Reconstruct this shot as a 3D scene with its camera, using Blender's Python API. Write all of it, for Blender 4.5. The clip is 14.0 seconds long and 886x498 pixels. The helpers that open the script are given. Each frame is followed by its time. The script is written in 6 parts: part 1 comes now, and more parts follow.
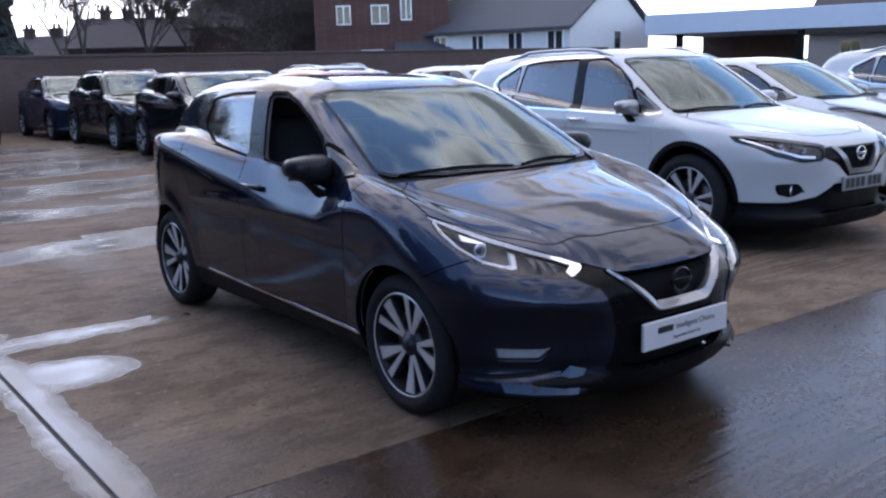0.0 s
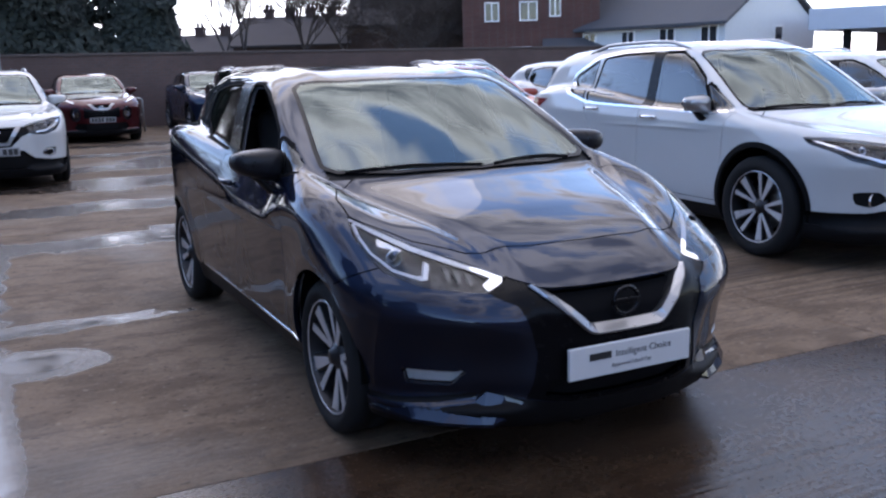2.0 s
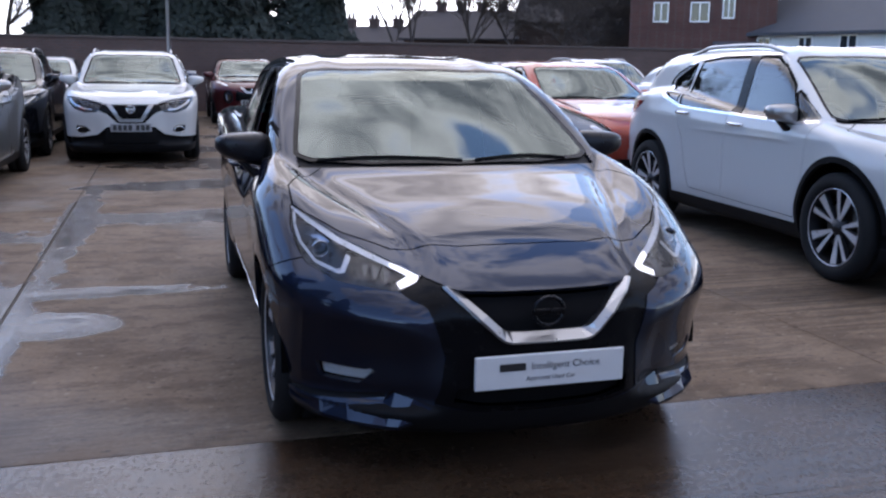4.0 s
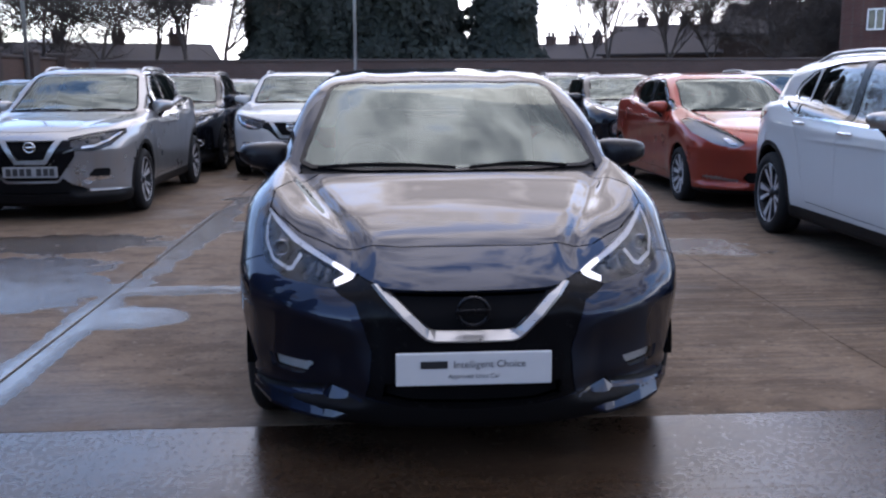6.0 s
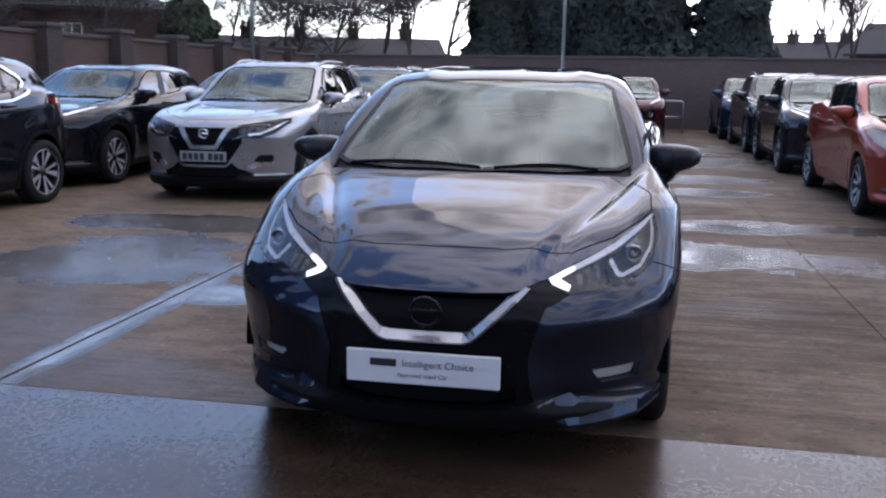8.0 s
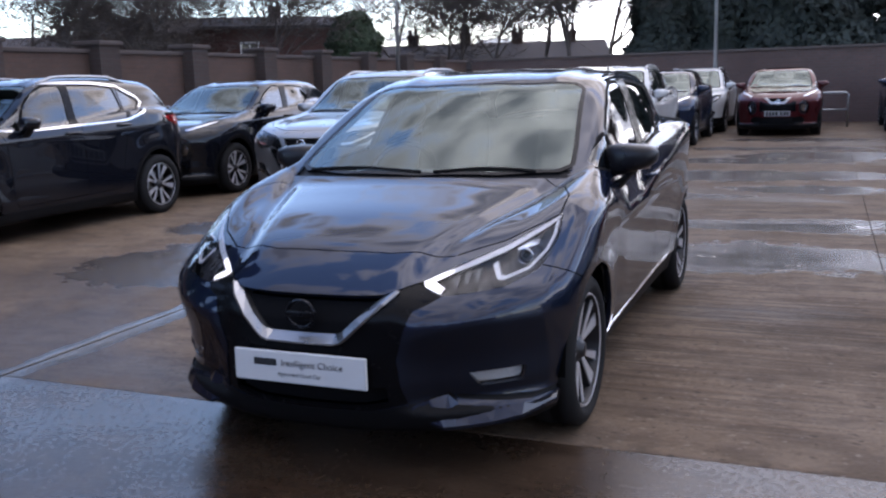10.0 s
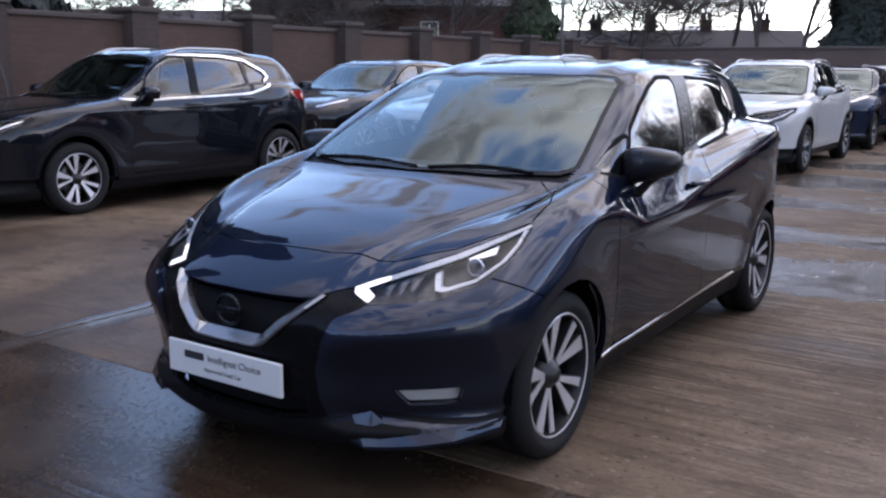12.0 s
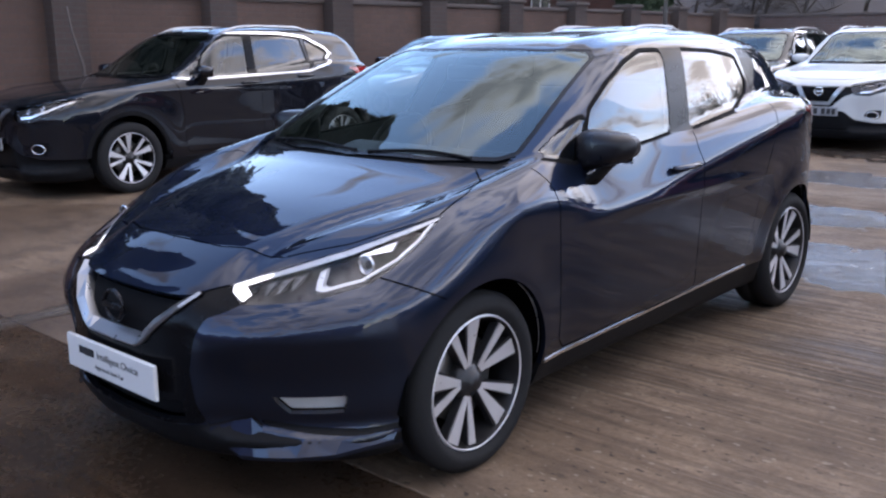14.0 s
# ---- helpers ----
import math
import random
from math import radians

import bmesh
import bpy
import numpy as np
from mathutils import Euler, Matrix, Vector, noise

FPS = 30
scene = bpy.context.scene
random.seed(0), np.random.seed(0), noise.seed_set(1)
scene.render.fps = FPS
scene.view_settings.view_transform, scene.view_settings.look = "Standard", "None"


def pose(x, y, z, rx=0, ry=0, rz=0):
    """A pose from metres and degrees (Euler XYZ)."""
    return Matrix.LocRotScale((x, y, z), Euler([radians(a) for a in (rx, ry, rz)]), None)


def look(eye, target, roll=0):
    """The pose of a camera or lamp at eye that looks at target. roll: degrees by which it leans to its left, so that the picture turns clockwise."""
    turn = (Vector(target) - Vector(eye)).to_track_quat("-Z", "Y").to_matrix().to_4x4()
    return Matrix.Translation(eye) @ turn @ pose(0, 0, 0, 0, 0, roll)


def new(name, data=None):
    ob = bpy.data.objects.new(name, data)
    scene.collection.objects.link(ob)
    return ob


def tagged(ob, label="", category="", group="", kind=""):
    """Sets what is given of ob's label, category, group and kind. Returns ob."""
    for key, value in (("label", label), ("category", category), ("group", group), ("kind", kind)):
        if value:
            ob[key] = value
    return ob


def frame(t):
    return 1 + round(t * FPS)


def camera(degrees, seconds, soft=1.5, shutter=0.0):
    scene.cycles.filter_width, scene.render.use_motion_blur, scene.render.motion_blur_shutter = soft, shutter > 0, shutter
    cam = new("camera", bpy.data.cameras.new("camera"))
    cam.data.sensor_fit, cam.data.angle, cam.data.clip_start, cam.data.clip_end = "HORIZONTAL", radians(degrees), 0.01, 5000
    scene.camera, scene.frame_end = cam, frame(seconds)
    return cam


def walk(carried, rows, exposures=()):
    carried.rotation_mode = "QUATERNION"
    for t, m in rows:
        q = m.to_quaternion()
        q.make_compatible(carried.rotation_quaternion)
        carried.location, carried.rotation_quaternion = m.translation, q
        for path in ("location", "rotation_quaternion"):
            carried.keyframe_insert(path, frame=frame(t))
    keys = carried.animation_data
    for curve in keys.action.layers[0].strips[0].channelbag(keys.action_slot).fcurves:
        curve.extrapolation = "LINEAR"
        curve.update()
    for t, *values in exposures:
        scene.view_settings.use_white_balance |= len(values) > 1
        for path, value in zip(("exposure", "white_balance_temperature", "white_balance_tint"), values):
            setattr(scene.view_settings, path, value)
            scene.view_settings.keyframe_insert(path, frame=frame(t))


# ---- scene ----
cam = camera(51.0, 14.0, soft=2.35)
PATH = [
    (0, (-2.932, -2.307, 1.445), (-1.752, -0.739, 1.058), -1.6),
    (0.5, (-2.689, -2.271, 1.452), (-1.558, -0.667, 1.066), -1.1),
    (1, (-2.43, -2.375, 1.424), (-1.387, -0.714, 1.031), -1.8),
    (1.5, (-2.196, -2.478, 1.426), (-1.229, -0.777, 1.017), -1.9),
    (2, (-1.97, -2.481, 1.382), (-1.081, -0.731, 1.0), -1.5),
    (4.5, (-0.964, -2.787, 1.352), (-0.508, -0.878, 0.971), 0.2),
    (5, (-0.747, -2.899, 1.345), (-0.403, -0.959, 0.999), -1.0),
    (5.5, (-0.508, -3.006, 1.342), (-0.273, -1.051, 0.989), -1.0),
    (6, (-0.282, -2.977, 1.328), (-0.162, -1.012, 0.976), -0.3),
    (6.5, (-0.085, -2.931, 1.343), (-0.075, -0.968, 0.96), -0.8),
    (7, (0.194, -3.003, 1.335), (0.102, -1.039, 0.971), -0.4),
    (7.5, (0.409, -3.019, 1.336), (0.165, -1.066, 0.982), -0.5),
    (8, (0.615, -2.911, 1.342), (0.247, -0.979, 0.98), 0.8),
    (8.5, (0.811, -2.822, 1.351), (0.333, -0.914, 0.987), -0.6),
    (9, (1.117, -2.808, 1.354), (0.545, -0.925, 0.993), -1.7),
    (11.5, (2.111, -2.226, 1.336), (1.104, -0.536, 0.971), 0.3),
    (12, (2.213, -2.042, 1.361), (1.122, -0.41, 0.978), 0.6),
    (12.5, (2.38, -1.856, 1.353), (1.175, -0.311, 0.951), -0.2),
    (13, (2.538, -1.691, 1.363), (1.266, -0.204, 0.949), -0.3),
    (13.5, (2.575, -1.512, 1.355), (1.308, -0.022, 0.934), -0.3),
    (14, (2.604, -1.385, 1.373), (1.309, 0.075, 0.935), -0.4),
]
walk(cam, [(t, look(eye, target, roll)) for t, eye, target, roll in PATH], [(0, 0.74, 6650, 21), (5, 0.72, 6800, 21), (9, 0.70, 6880, 22), (11.5, 1.02, 6980, 22), (12.5, 0.78, 7050, 22), (13.5, 1.24, 7100, 21), (14, 1.28, 7100, 21)])

# ---- world and sun ----
SUN_AZ, SUN_EL = 8.0, 29.0  # degrees from +y towards +x, and above the horizon
world = bpy.data.worlds.new("sky")
scene.world = world
world.use_nodes = True
wn, wl = world.node_tree.nodes, world.node_tree.links
wn.clear()
w_out = wn.new("ShaderNodeOutputWorld")
w_bg = wn.new("ShaderNodeBackground")
w_bg.inputs["Strength"].default_value = 0.195
w_sky = wn.new("ShaderNodeTexSky")
w_sky.sky_type = "NISHITA"
w_sky.sun_disc = False
w_sky.sun_elevation, w_sky.sun_rotation = radians(SUN_EL), radians(SUN_AZ)
w_sky.air_density, w_sky.dust_density, w_sky.ozone_density = 1.0, 0.15, 2.5
w_co = wn.new("ShaderNodeTexCoord")
w_sep = wn.new("ShaderNodeSeparateXYZ")
wl.new(w_co.outputs["Generated"], w_sep.inputs[0])
w_den = wn.new("ShaderNodeMath")
w_den.operation = "MAXIMUM"
w_den.inputs[1].default_value = 0.0
wl.new(w_sep.outputs["Z"], w_den.inputs[0])
w_add = wn.new("ShaderNodeMath")
w_add.operation = "ADD"
w_add.inputs[1].default_value = 0.22
wl.new(w_den.outputs[0], w_add.inputs[0])
w_div = wn.new("ShaderNodeVectorMath")
w_div.operation = "DIVIDE"
w_cmb = wn.new("ShaderNodeCombineXYZ")
for k in range(3):
    wl.new(w_add.outputs[0], w_cmb.inputs[k])
wl.new(w_co.outputs["Generated"], w_div.inputs[0])
wl.new(w_cmb.outputs[0], w_div.inputs[1])
w_noise = wn.new("ShaderNodeTexNoise")
w_noise.inputs["Scale"].default_value = 3.4
w_noise.inputs["Detail"].default_value = 9.0
w_noise.inputs["Roughness"].default_value = 0.56
w_noise.inputs["Distortion"].default_value = 0.35
wl.new(w_div.outputs[0], w_noise.inputs["Vector"])
w_ramp = wn.new("ShaderNodeValToRGB")
w_ramp.color_ramp.elements[0].position, w_ramp.color_ramp.elements[0].color = 0.485, (0, 0, 0, 1)
w_ramp.color_ramp.elements[1].position, w_ramp.color_ramp.elements[1].color = 0.585, (1, 1, 1, 1)
w_west = wn.new("ShaderNodeMapRange")  # the cloud breaks up towards -x
w_west.inputs["From Min"].default_value, w_west.inputs["From Max"].default_value = -0.75, -0.1
w_west.inputs["To Min"].default_value, w_west.inputs["To Max"].default_value = -0.17, 0.0
wl.new(w_sep.outputs["X"], w_west.inputs["Value"])
w_fac = wn.new("ShaderNodeMath")
w_fac.operation = "ADD"
wl.new(w_noise.outputs["Fac"], w_fac.inputs[0])
w_high = wn.new("ShaderNodeMapRange")  # it closes to a grey sheet overhead
w_high.inputs["From Min"].default_value, w_high.inputs["From Max"].default_value = 0.34, 0.60
w_high.inputs["To Min"].default_value, w_high.inputs["To Max"].default_value = 0.0, 0.10
wl.new(w_den.outputs[0], w_high.inputs["Value"])
w_bias = wn.new("ShaderNodeMath")
w_bias.operation = "ADD"
wl.new(w_west.outputs[0], w_bias.inputs[0])
wl.new(w_high.outputs[0], w_bias.inputs[1])
wl.new(w_bias.outputs[0], w_fac.inputs[1])
wl.new(w_fac.outputs[0], w_ramp.inputs[0])
w_thick = wn.new("ShaderNodeValToRGB")  # thick cloud is greyer in its middle
w_thick.color_ramp.elements[0].position, w_thick.color_ramp.elements[0].color = 0.45, (9.9, 10.5, 11.4, 1)
w_thick.color_ramp.elements[1].position, w_thick.color_ramp.elements[1].color = 0.62, (2.25, 2.6, 3.15, 1)
wl.new(w_noise.outputs["Fac"], w_thick.inputs[0])
w_mix = wn.new("ShaderNodeMixRGB")
w_haze = wn.new("ShaderNodeMapRange")  # the gaps close towards the horizon
w_haze.inputs["From Min"].default_value, w_haze.inputs["From Max"].default_value = 0.13, 0.24
w_haze.inputs["To Min"].default_value, w_haze.inputs["To Max"].default_value = 0.9, 0.0
wl.new(w_den.outputs[0], w_haze.inputs["Value"])
w_cover = wn.new("ShaderNodeMath")
w_cover.operation = "MAXIMUM"
w_ahead = wn.new("ShaderNodeMapRange")
w_ahead.inputs["From Min"].default_value, w_ahead.inputs["From Max"].default_value = 0.45, 0.90
w_side = wn.new("ShaderNodeVectorMath")
w_side.operation = "DOT_PRODUCT"
w_side.inputs[1].default_value = (0.8, 1.0, 0.0)
wl.new(w_co.outputs["Generated"], w_side.inputs[0])
wl.new(w_side.outputs["Value"], w_ahead.inputs["Value"])
w_low_haze = wn.new("ShaderNodeMath")
w_low_haze.operation = "MULTIPLY"
wl.new(w_haze.outputs[0], w_low_haze.inputs[0])
wl.new(w_ahead.outputs[0], w_low_haze.inputs[1])
wl.new(w_low_haze.outputs[0], w_cover.inputs[0])
wl.new(w_ramp.outputs[0], w_cover.inputs[1])
wl.new(w_cover.outputs[0], w_mix.inputs[0])
w_clear = wn.new("ShaderNodeVectorMath")
w_clear.operation = "MULTIPLY"
w_clear.inputs[1].default_value = (1.42, 1.5, 1.58)
wl.new(w_sky.outputs[0], w_clear.inputs[0])
wl.new(w_clear.outputs[0], w_mix.inputs[1])
# cloud towards the sun is lit through and brighter
w_dot = wn.new("ShaderNodeVectorMath")
w_dot.operation = "DOT_PRODUCT"
w_dot.inputs[1].default_value = (math.sin(radians(SUN_AZ)) * math.cos(radians(SUN_EL)), math.cos(radians(SUN_AZ)) * math.cos(radians(SUN_EL)), math.sin(radians(SUN_EL)))
w_nrm = wn.new("ShaderNodeVectorMath")
w_nrm.operation = "NORMALIZE"
wl.new(w_co.outputs["Generated"], w_nrm.inputs[0])
wl.new(w_nrm.outputs[0], w_dot.inputs[0])
w_map = wn.new("ShaderNodeMapRange")
w_map.inputs["From Min"].default_value, w_map.inputs["From Max"].default_value = 0.1, 1.0
w_map.inputs["To Min"].default_value, w_map.inputs["To Max"].default_value = 0.75, 1.35
wl.new(w_dot.outputs["Value"], w_map.inputs["Value"])
w_mul = wn.new("ShaderNodeVectorMath")
w_mul.operation = "SCALE"
wl.new(w_thick.outputs[0], w_mul.inputs[0])
w_low = wn.new("ShaderNodeValToRGB")  # pale haze low down, thin bright cloud overhead
w_low.color_ramp.elements[0].position, w_low.color_ramp.elements[0].color = 0.04, (1.1, 1.1, 1.1, 1)
w_low.color_ramp.elements[1].position, w_low.color_ramp.elements[1].color = 0.95, (0.95, 0.95, 0.95, 1)
for w_p, w_v in ((0.12, 1.25), (0.20, 1.20), (0.29, 0.62), (0.37, 0.80), (0.50, 0.50), (0.68, 0.58)):
    w_e = w_low.color_ramp.elements.new(w_p)
    w_e.color = (w_v, w_v, w_v, 1)
wl.new(w_den.outputs[0], w_low.inputs[0])
w_both = wn.new("ShaderNodeMath")
w_both.operation = "MULTIPLY"
wl.new(w_map.outputs[0], w_both.inputs[0])
wl.new(w_low.outputs[0], w_both.inputs[1])
wl.new(w_both.outputs[0], w_mul.inputs["Scale"])
wl.new(w_mul.outputs[0], w_mix.inputs[2])
wl.new(w_mix.outputs[0], w_bg.inputs["Color"])
wl.new(w_bg.outputs[0], w_out.inputs["Surface"])

sun = new("sun", bpy.data.lights.new("sun", "SUN"))
sun.data.energy, sun.data.angle, sun.data.color = 0.25, radians(42), (1.0, 0.95, 0.88)
sun_dir = Vector((math.sin(radians(SUN_AZ)) * math.cos(radians(SUN_EL)), math.cos(radians(SUN_AZ)) * math.cos(radians(SUN_EL)), math.sin(radians(SUN_EL))))
sun.matrix_world = look(sun_dir * 60, (0, 0, 0))


# ---- materials ----
class Mat:
    """A small builder for node materials."""

    def __init__(self, name):
        self.m = bpy.data.materials.new(name)
        self.m.use_nodes = True
        self.nt = self.m.node_tree
        self.b = self.nt.nodes["Principled BSDF"]
        self.out = self.nt.nodes["Material Output"]
        self.co = self.nt.nodes.new("ShaderNodeTexCoord")

    def set(self, **kw):
        for k, v in kw.items():
            s = self.b.inputs[k.replace("_", " ")]
            s.default_value = (*v, 1) if isinstance(v, tuple) and len(v) == 3 else v
        return self

    def node(self, kind, **kw):
        n = self.nt.nodes.new(kind)
        for k, v in kw.items():
            n.inputs[k.replace("_", " ")].default_value = v
        return n

    def link(self, a, b):
        self.nt.links.new(a, b)

    def noise(self, scale, detail=5.0, rough=0.55, space="Object", stretch=None, distortion=0.0):
        n = self.node("ShaderNodeTexNoise", Scale=scale, Detail=detail, Roughness=rough, Distortion=distortion)
        v = self.co.outputs[space]
        if stretch:
            mp = self.node("ShaderNodeMapping", Scale=stretch)
            self.link(v, mp.inputs["Vector"])
            v = mp.outputs[0]
        self.link(v, n.inputs["Vector"])
        return n.outputs["Fac"]

    def ramp(self, fac, *stops):
        r = self.node("ShaderNodeValToRGB")
        while len(r.color_ramp.elements) < len(stops):
            r.color_ramp.elements.new(0.5)
        for e, (p, c) in zip(r.color_ramp.elements, stops):
            e.position = p
            e.color = (*c, 1) if isinstance(c, tuple) else (c, c, c, 1)
        self.link(fac, r.inputs[0])
        return r.outputs[0]

    def mix(self, fac, a, b, blend="MIX"):
        n = self.node("ShaderNodeMixRGB")
        n.blend_type = blend
        for s, v in zip(n.inputs, (fac, a, b)):
            if isinstance(v, bpy.types.NodeSocket):
                self.link(v, s)
            elif isinstance(v, tuple):
                s.default_value = (*v, 1)
            else:
                s.default_value = v if s.type == "VALUE" else (v, v, v, 1)
        return n.outputs[0]

    def math(self, op, a, b=0.0):
        n = self.node("ShaderNodeMath")
        n.operation = op
        for s, v in zip(n.inputs, (a, b)):
            if isinstance(v, bpy.types.NodeSocket):
                self.link(v, s)
            else:
                s.default_value = v
        return n.outputs[0]

    def color(self, v):
        self.link(v, self.b.inputs["Base Color"])
        return self

    def rough(self, v):
        self.link(v, self.b.inputs["Roughness"])
        return self

    def bump(self, height, strength=0.3, distance=0.01):
        n = self.node("ShaderNodeBump", Strength=strength, Distance=distance)
        self.link(height, n.inputs["Height"])
        self.link(n.outputs[0], self.b.inputs["Normal"])
        return self

    def done(self):
        return self.m


def paint(name, base, metal=0.0, rough=0.35, coat=1.0):
    """Car paint under clear lacquer, with fine flake and a film of road dirt."""
    m = Mat(name).set(Metallic=metal, Specular_IOR_Level=0.02, Coat_Weight=coat, Coat_Roughness=0.02, Coat_IOR=1.48)
    m.set(Specular_Tint=tuple(0.25 + 0.5 * v for v in base))
    flake = m.noise(900, 2)
    dirt = m.noise(3.0, 6)
    c = m.mix(0.25, base, m.mix(flake, tuple(0.72 * v for v in base), tuple(min(1, 1.3 * v) for v in base)))
    c = m.mix(m.ramp(dirt, (0.5, 0.0), (0.85, 0.035)), c, (0.16, 0.14, 0.12))
    m.color(c)
    m.rough(m.ramp(dirt, (0.3, rough - 0.05), (0.8, rough + 0.12)))
    return m.done()


def plain(name, base, rough=0.5, metal=0.0, vary=0.15, scale=30.0, bump=0.0, **kw):
    m = Mat(name).set(Metallic=metal, **kw)
    n = m.noise(scale, 5)
    big = m.noise(scale / 9, 4)
    a = m.mix(n, tuple(v * (1 - vary) for v in base), tuple(min(1, v * (1 + vary)) for v in base))
    m.color(m.mix(m.ramp(big, (0.4, 0.0), (0.75, 0.35)), a, tuple(v * (1 - vary) for v in base)))
    m.rough(m.ramp(n, (0.3, max(0.0, rough - 0.08)), (0.7, min(1, rough + 0.08))))
    if bump:
        m.bump(n, bump)
    return m.done()


def glass(name, tint, gloss=(1.0, 1.0, 1.0), ior=1.5):
    """Thin glass: clear through, with the gloss that its angle gives."""
    m = Mat(name)
    nt = m.nt
    nt.nodes.remove(m.b)
    tr = m.node("ShaderNodeBsdfTransparent")
    tr.inputs[0].default_value = (*tint, 1)
    gl = m.node("ShaderNodeBsdfGlossy", Roughness=0.015)
    gl.inputs[0].default_value = (*gloss, 1)
    fr = m.node("ShaderNodeFresnel", IOR=ior)
    mx = m.node("ShaderNodeMixShader")
    m.link(fr.outputs[0], mx.inputs[0])
    m.link(tr.outputs[0], mx.inputs[1])
    m.link(gl.outputs[0], mx.inputs[2])
    m.link(mx.outputs[0], m.out.inputs["Surface"])
    return m.done()


def glow(name, color, strength):
    m = Mat(name).set(Base_Color=color, Emission_Color=color, Emission_Strength=strength, Roughness=0.3)
    return m.done()


M_HERO = paint("gunmetal_blue_paint", (0.0135, 0.0205, 0.041), metal=0.85, rough=0.42)
M_WHITE = paint("pearl_white_paint", (0.53, 0.53, 0.525), rough=0.35)
M_SILVER = paint("silver_paint", (0.37, 0.365, 0.365), metal=0.8, rough=0.30)
M_BLACK = paint("black_paint", (0.006, 0.007, 0.011), metal=0.1, rough=0.25)
M_NAVY = paint("dark_blue_paint", (0.015, 0.024, 0.050), metal=0.4, rough=0.3)
M_GREY = paint("grey_paint", (0.10, 0.105, 0.115), metal=0.6, rough=0.3)
M_RED = paint("red_orange_paint", (0.27, 0.040, 0.024), metal=0.35, rough=0.3)
M_MAROON = paint("maroon_paint", (0.075, 0.014, 0.016), metal=0.4, rough=0.3)
M_TRIM = plain("black_gloss_trim", (0.004, 0.004, 0.005), rough=0.22, vary=0.2, Specular_IOR_Level=0.12)
M_PLASTIC = plain("black_grained_plastic", (0.007, 0.007, 0.008), rough=0.5, vary=0.2, scale=300, bump=0.05, Specular_IOR_Level=0.12)
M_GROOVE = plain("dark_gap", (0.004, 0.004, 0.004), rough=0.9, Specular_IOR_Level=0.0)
M_CHROME = plain("chrome", (0.78, 0.78, 0.80), rough=0.10, metal=1.0, vary=0.03)
M_DCHROME = plain("satin_chrome", (0.36, 0.36, 0.37), rough=0.34, metal=1.0, vary=0.05)
M_RUBBER = plain("tyre_rubber", (0.018, 0.018, 0.019), rough=0.8, vary=0.3, scale=60, bump=0.15, Specular_IOR_Level=0.15)
M_FOG = plain("fog_reflector", (0.80, 0.78, 0.75), rough=0.35, metal=0.2)
M_BARREL = plain("rim_barrel", (0.05, 0.05, 0.053), rough=0.4, metal=0.9)
M_DARKCHROME = plain("dark_chrome", (0.022, 0.022, 0.025), rough=0.3, metal=0.9, vary=0.05)
M_RIM = plain("machined_alloy", (0.62, 0.62, 0.64), rough=0.35, metal=0.55, vary=0.08)
M_RIMDARK = plain("dark_alloy", (0.03, 0.03, 0.033), rough=0.35, metal=0.4)
M_DISC = plain("brake_steel", (0.22, 0.21, 0.2), rough=0.45, metal=0.9)
M_SCREEN = glass("windscreen_glass", (0.58, 0.66, 0.63), gloss=(0.86, 0.97, 0.93), ior=1.9)
M_PANE = glass("door_glass", (0.45, 0.50, 0.50), ior=1.85)
M_PRIVACY = glass("privacy_glass", (0.08, 0.09, 0.10), ior=1.9)
M_LENS = glass("lamp_lens", (0.92, 0.93, 0.95), ior=1.35)
M_FABRIC = plain("dark_seat_cloth", (0.022, 0.022, 0.025), rough=0.9, vary=0.35, scale=120, bump=0.2)
M_DASH = plain("dashboard_plastic", (0.03, 0.03, 0.032), rough=0.6, vary=0.2, scale=200, bump=0.1)
M_HEADLINER = plain("grey_headliner", (0.22, 0.22, 0.23), rough=0.95, vary=0.1, scale=150)
M_DRL = glow("daylight_strip", (0.95, 0.97, 1.0), 0.55)
M_REFLECTOR = plain("lamp_reflector", (0.65, 0.66, 0.7), rough=0.18, metal=1.0)
M_LAMPDARK = plain("lamp_housing", (0.02, 0.02, 0.024), rough=0.3)
M_LAMPGREY = plain("lamp_inner_grey", (0.42, 0.42, 0.42), rough=0.4, metal=0.4)
M_TAIL = plain("red_tail_lens", (0.28, 0.01, 0.012), rough=0.12, Coat_Weight=1.0)
M_PLATE = plain("white_plate", (0.62, 0.62, 0.62), rough=0.35, vary=0.04)
# white plate whose shade is put into a grey base colour
M_PLATEY = plain("number_plate_shaded", (0.27, 0.27, 0.275), rough=0.4, vary=0.05)
M_CAP = plain("satin_black_cap", (0.008, 0.008, 0.011), rough=0.33, vary=0.2, Specular_IOR_Level=0.3)
M_INK = plain("black_ink", (0.02, 0.02, 0.022), rough=0.5)
M_MIRROR = plain("mirror_glass", (0.85, 0.86, 0.88), rough=0.02, metal=1.0, vary=0.0)
M_POLE = plain("galvanised_steel", (0.32, 0.33, 0.34), rough=0.45, metal=0.7, scale=20)


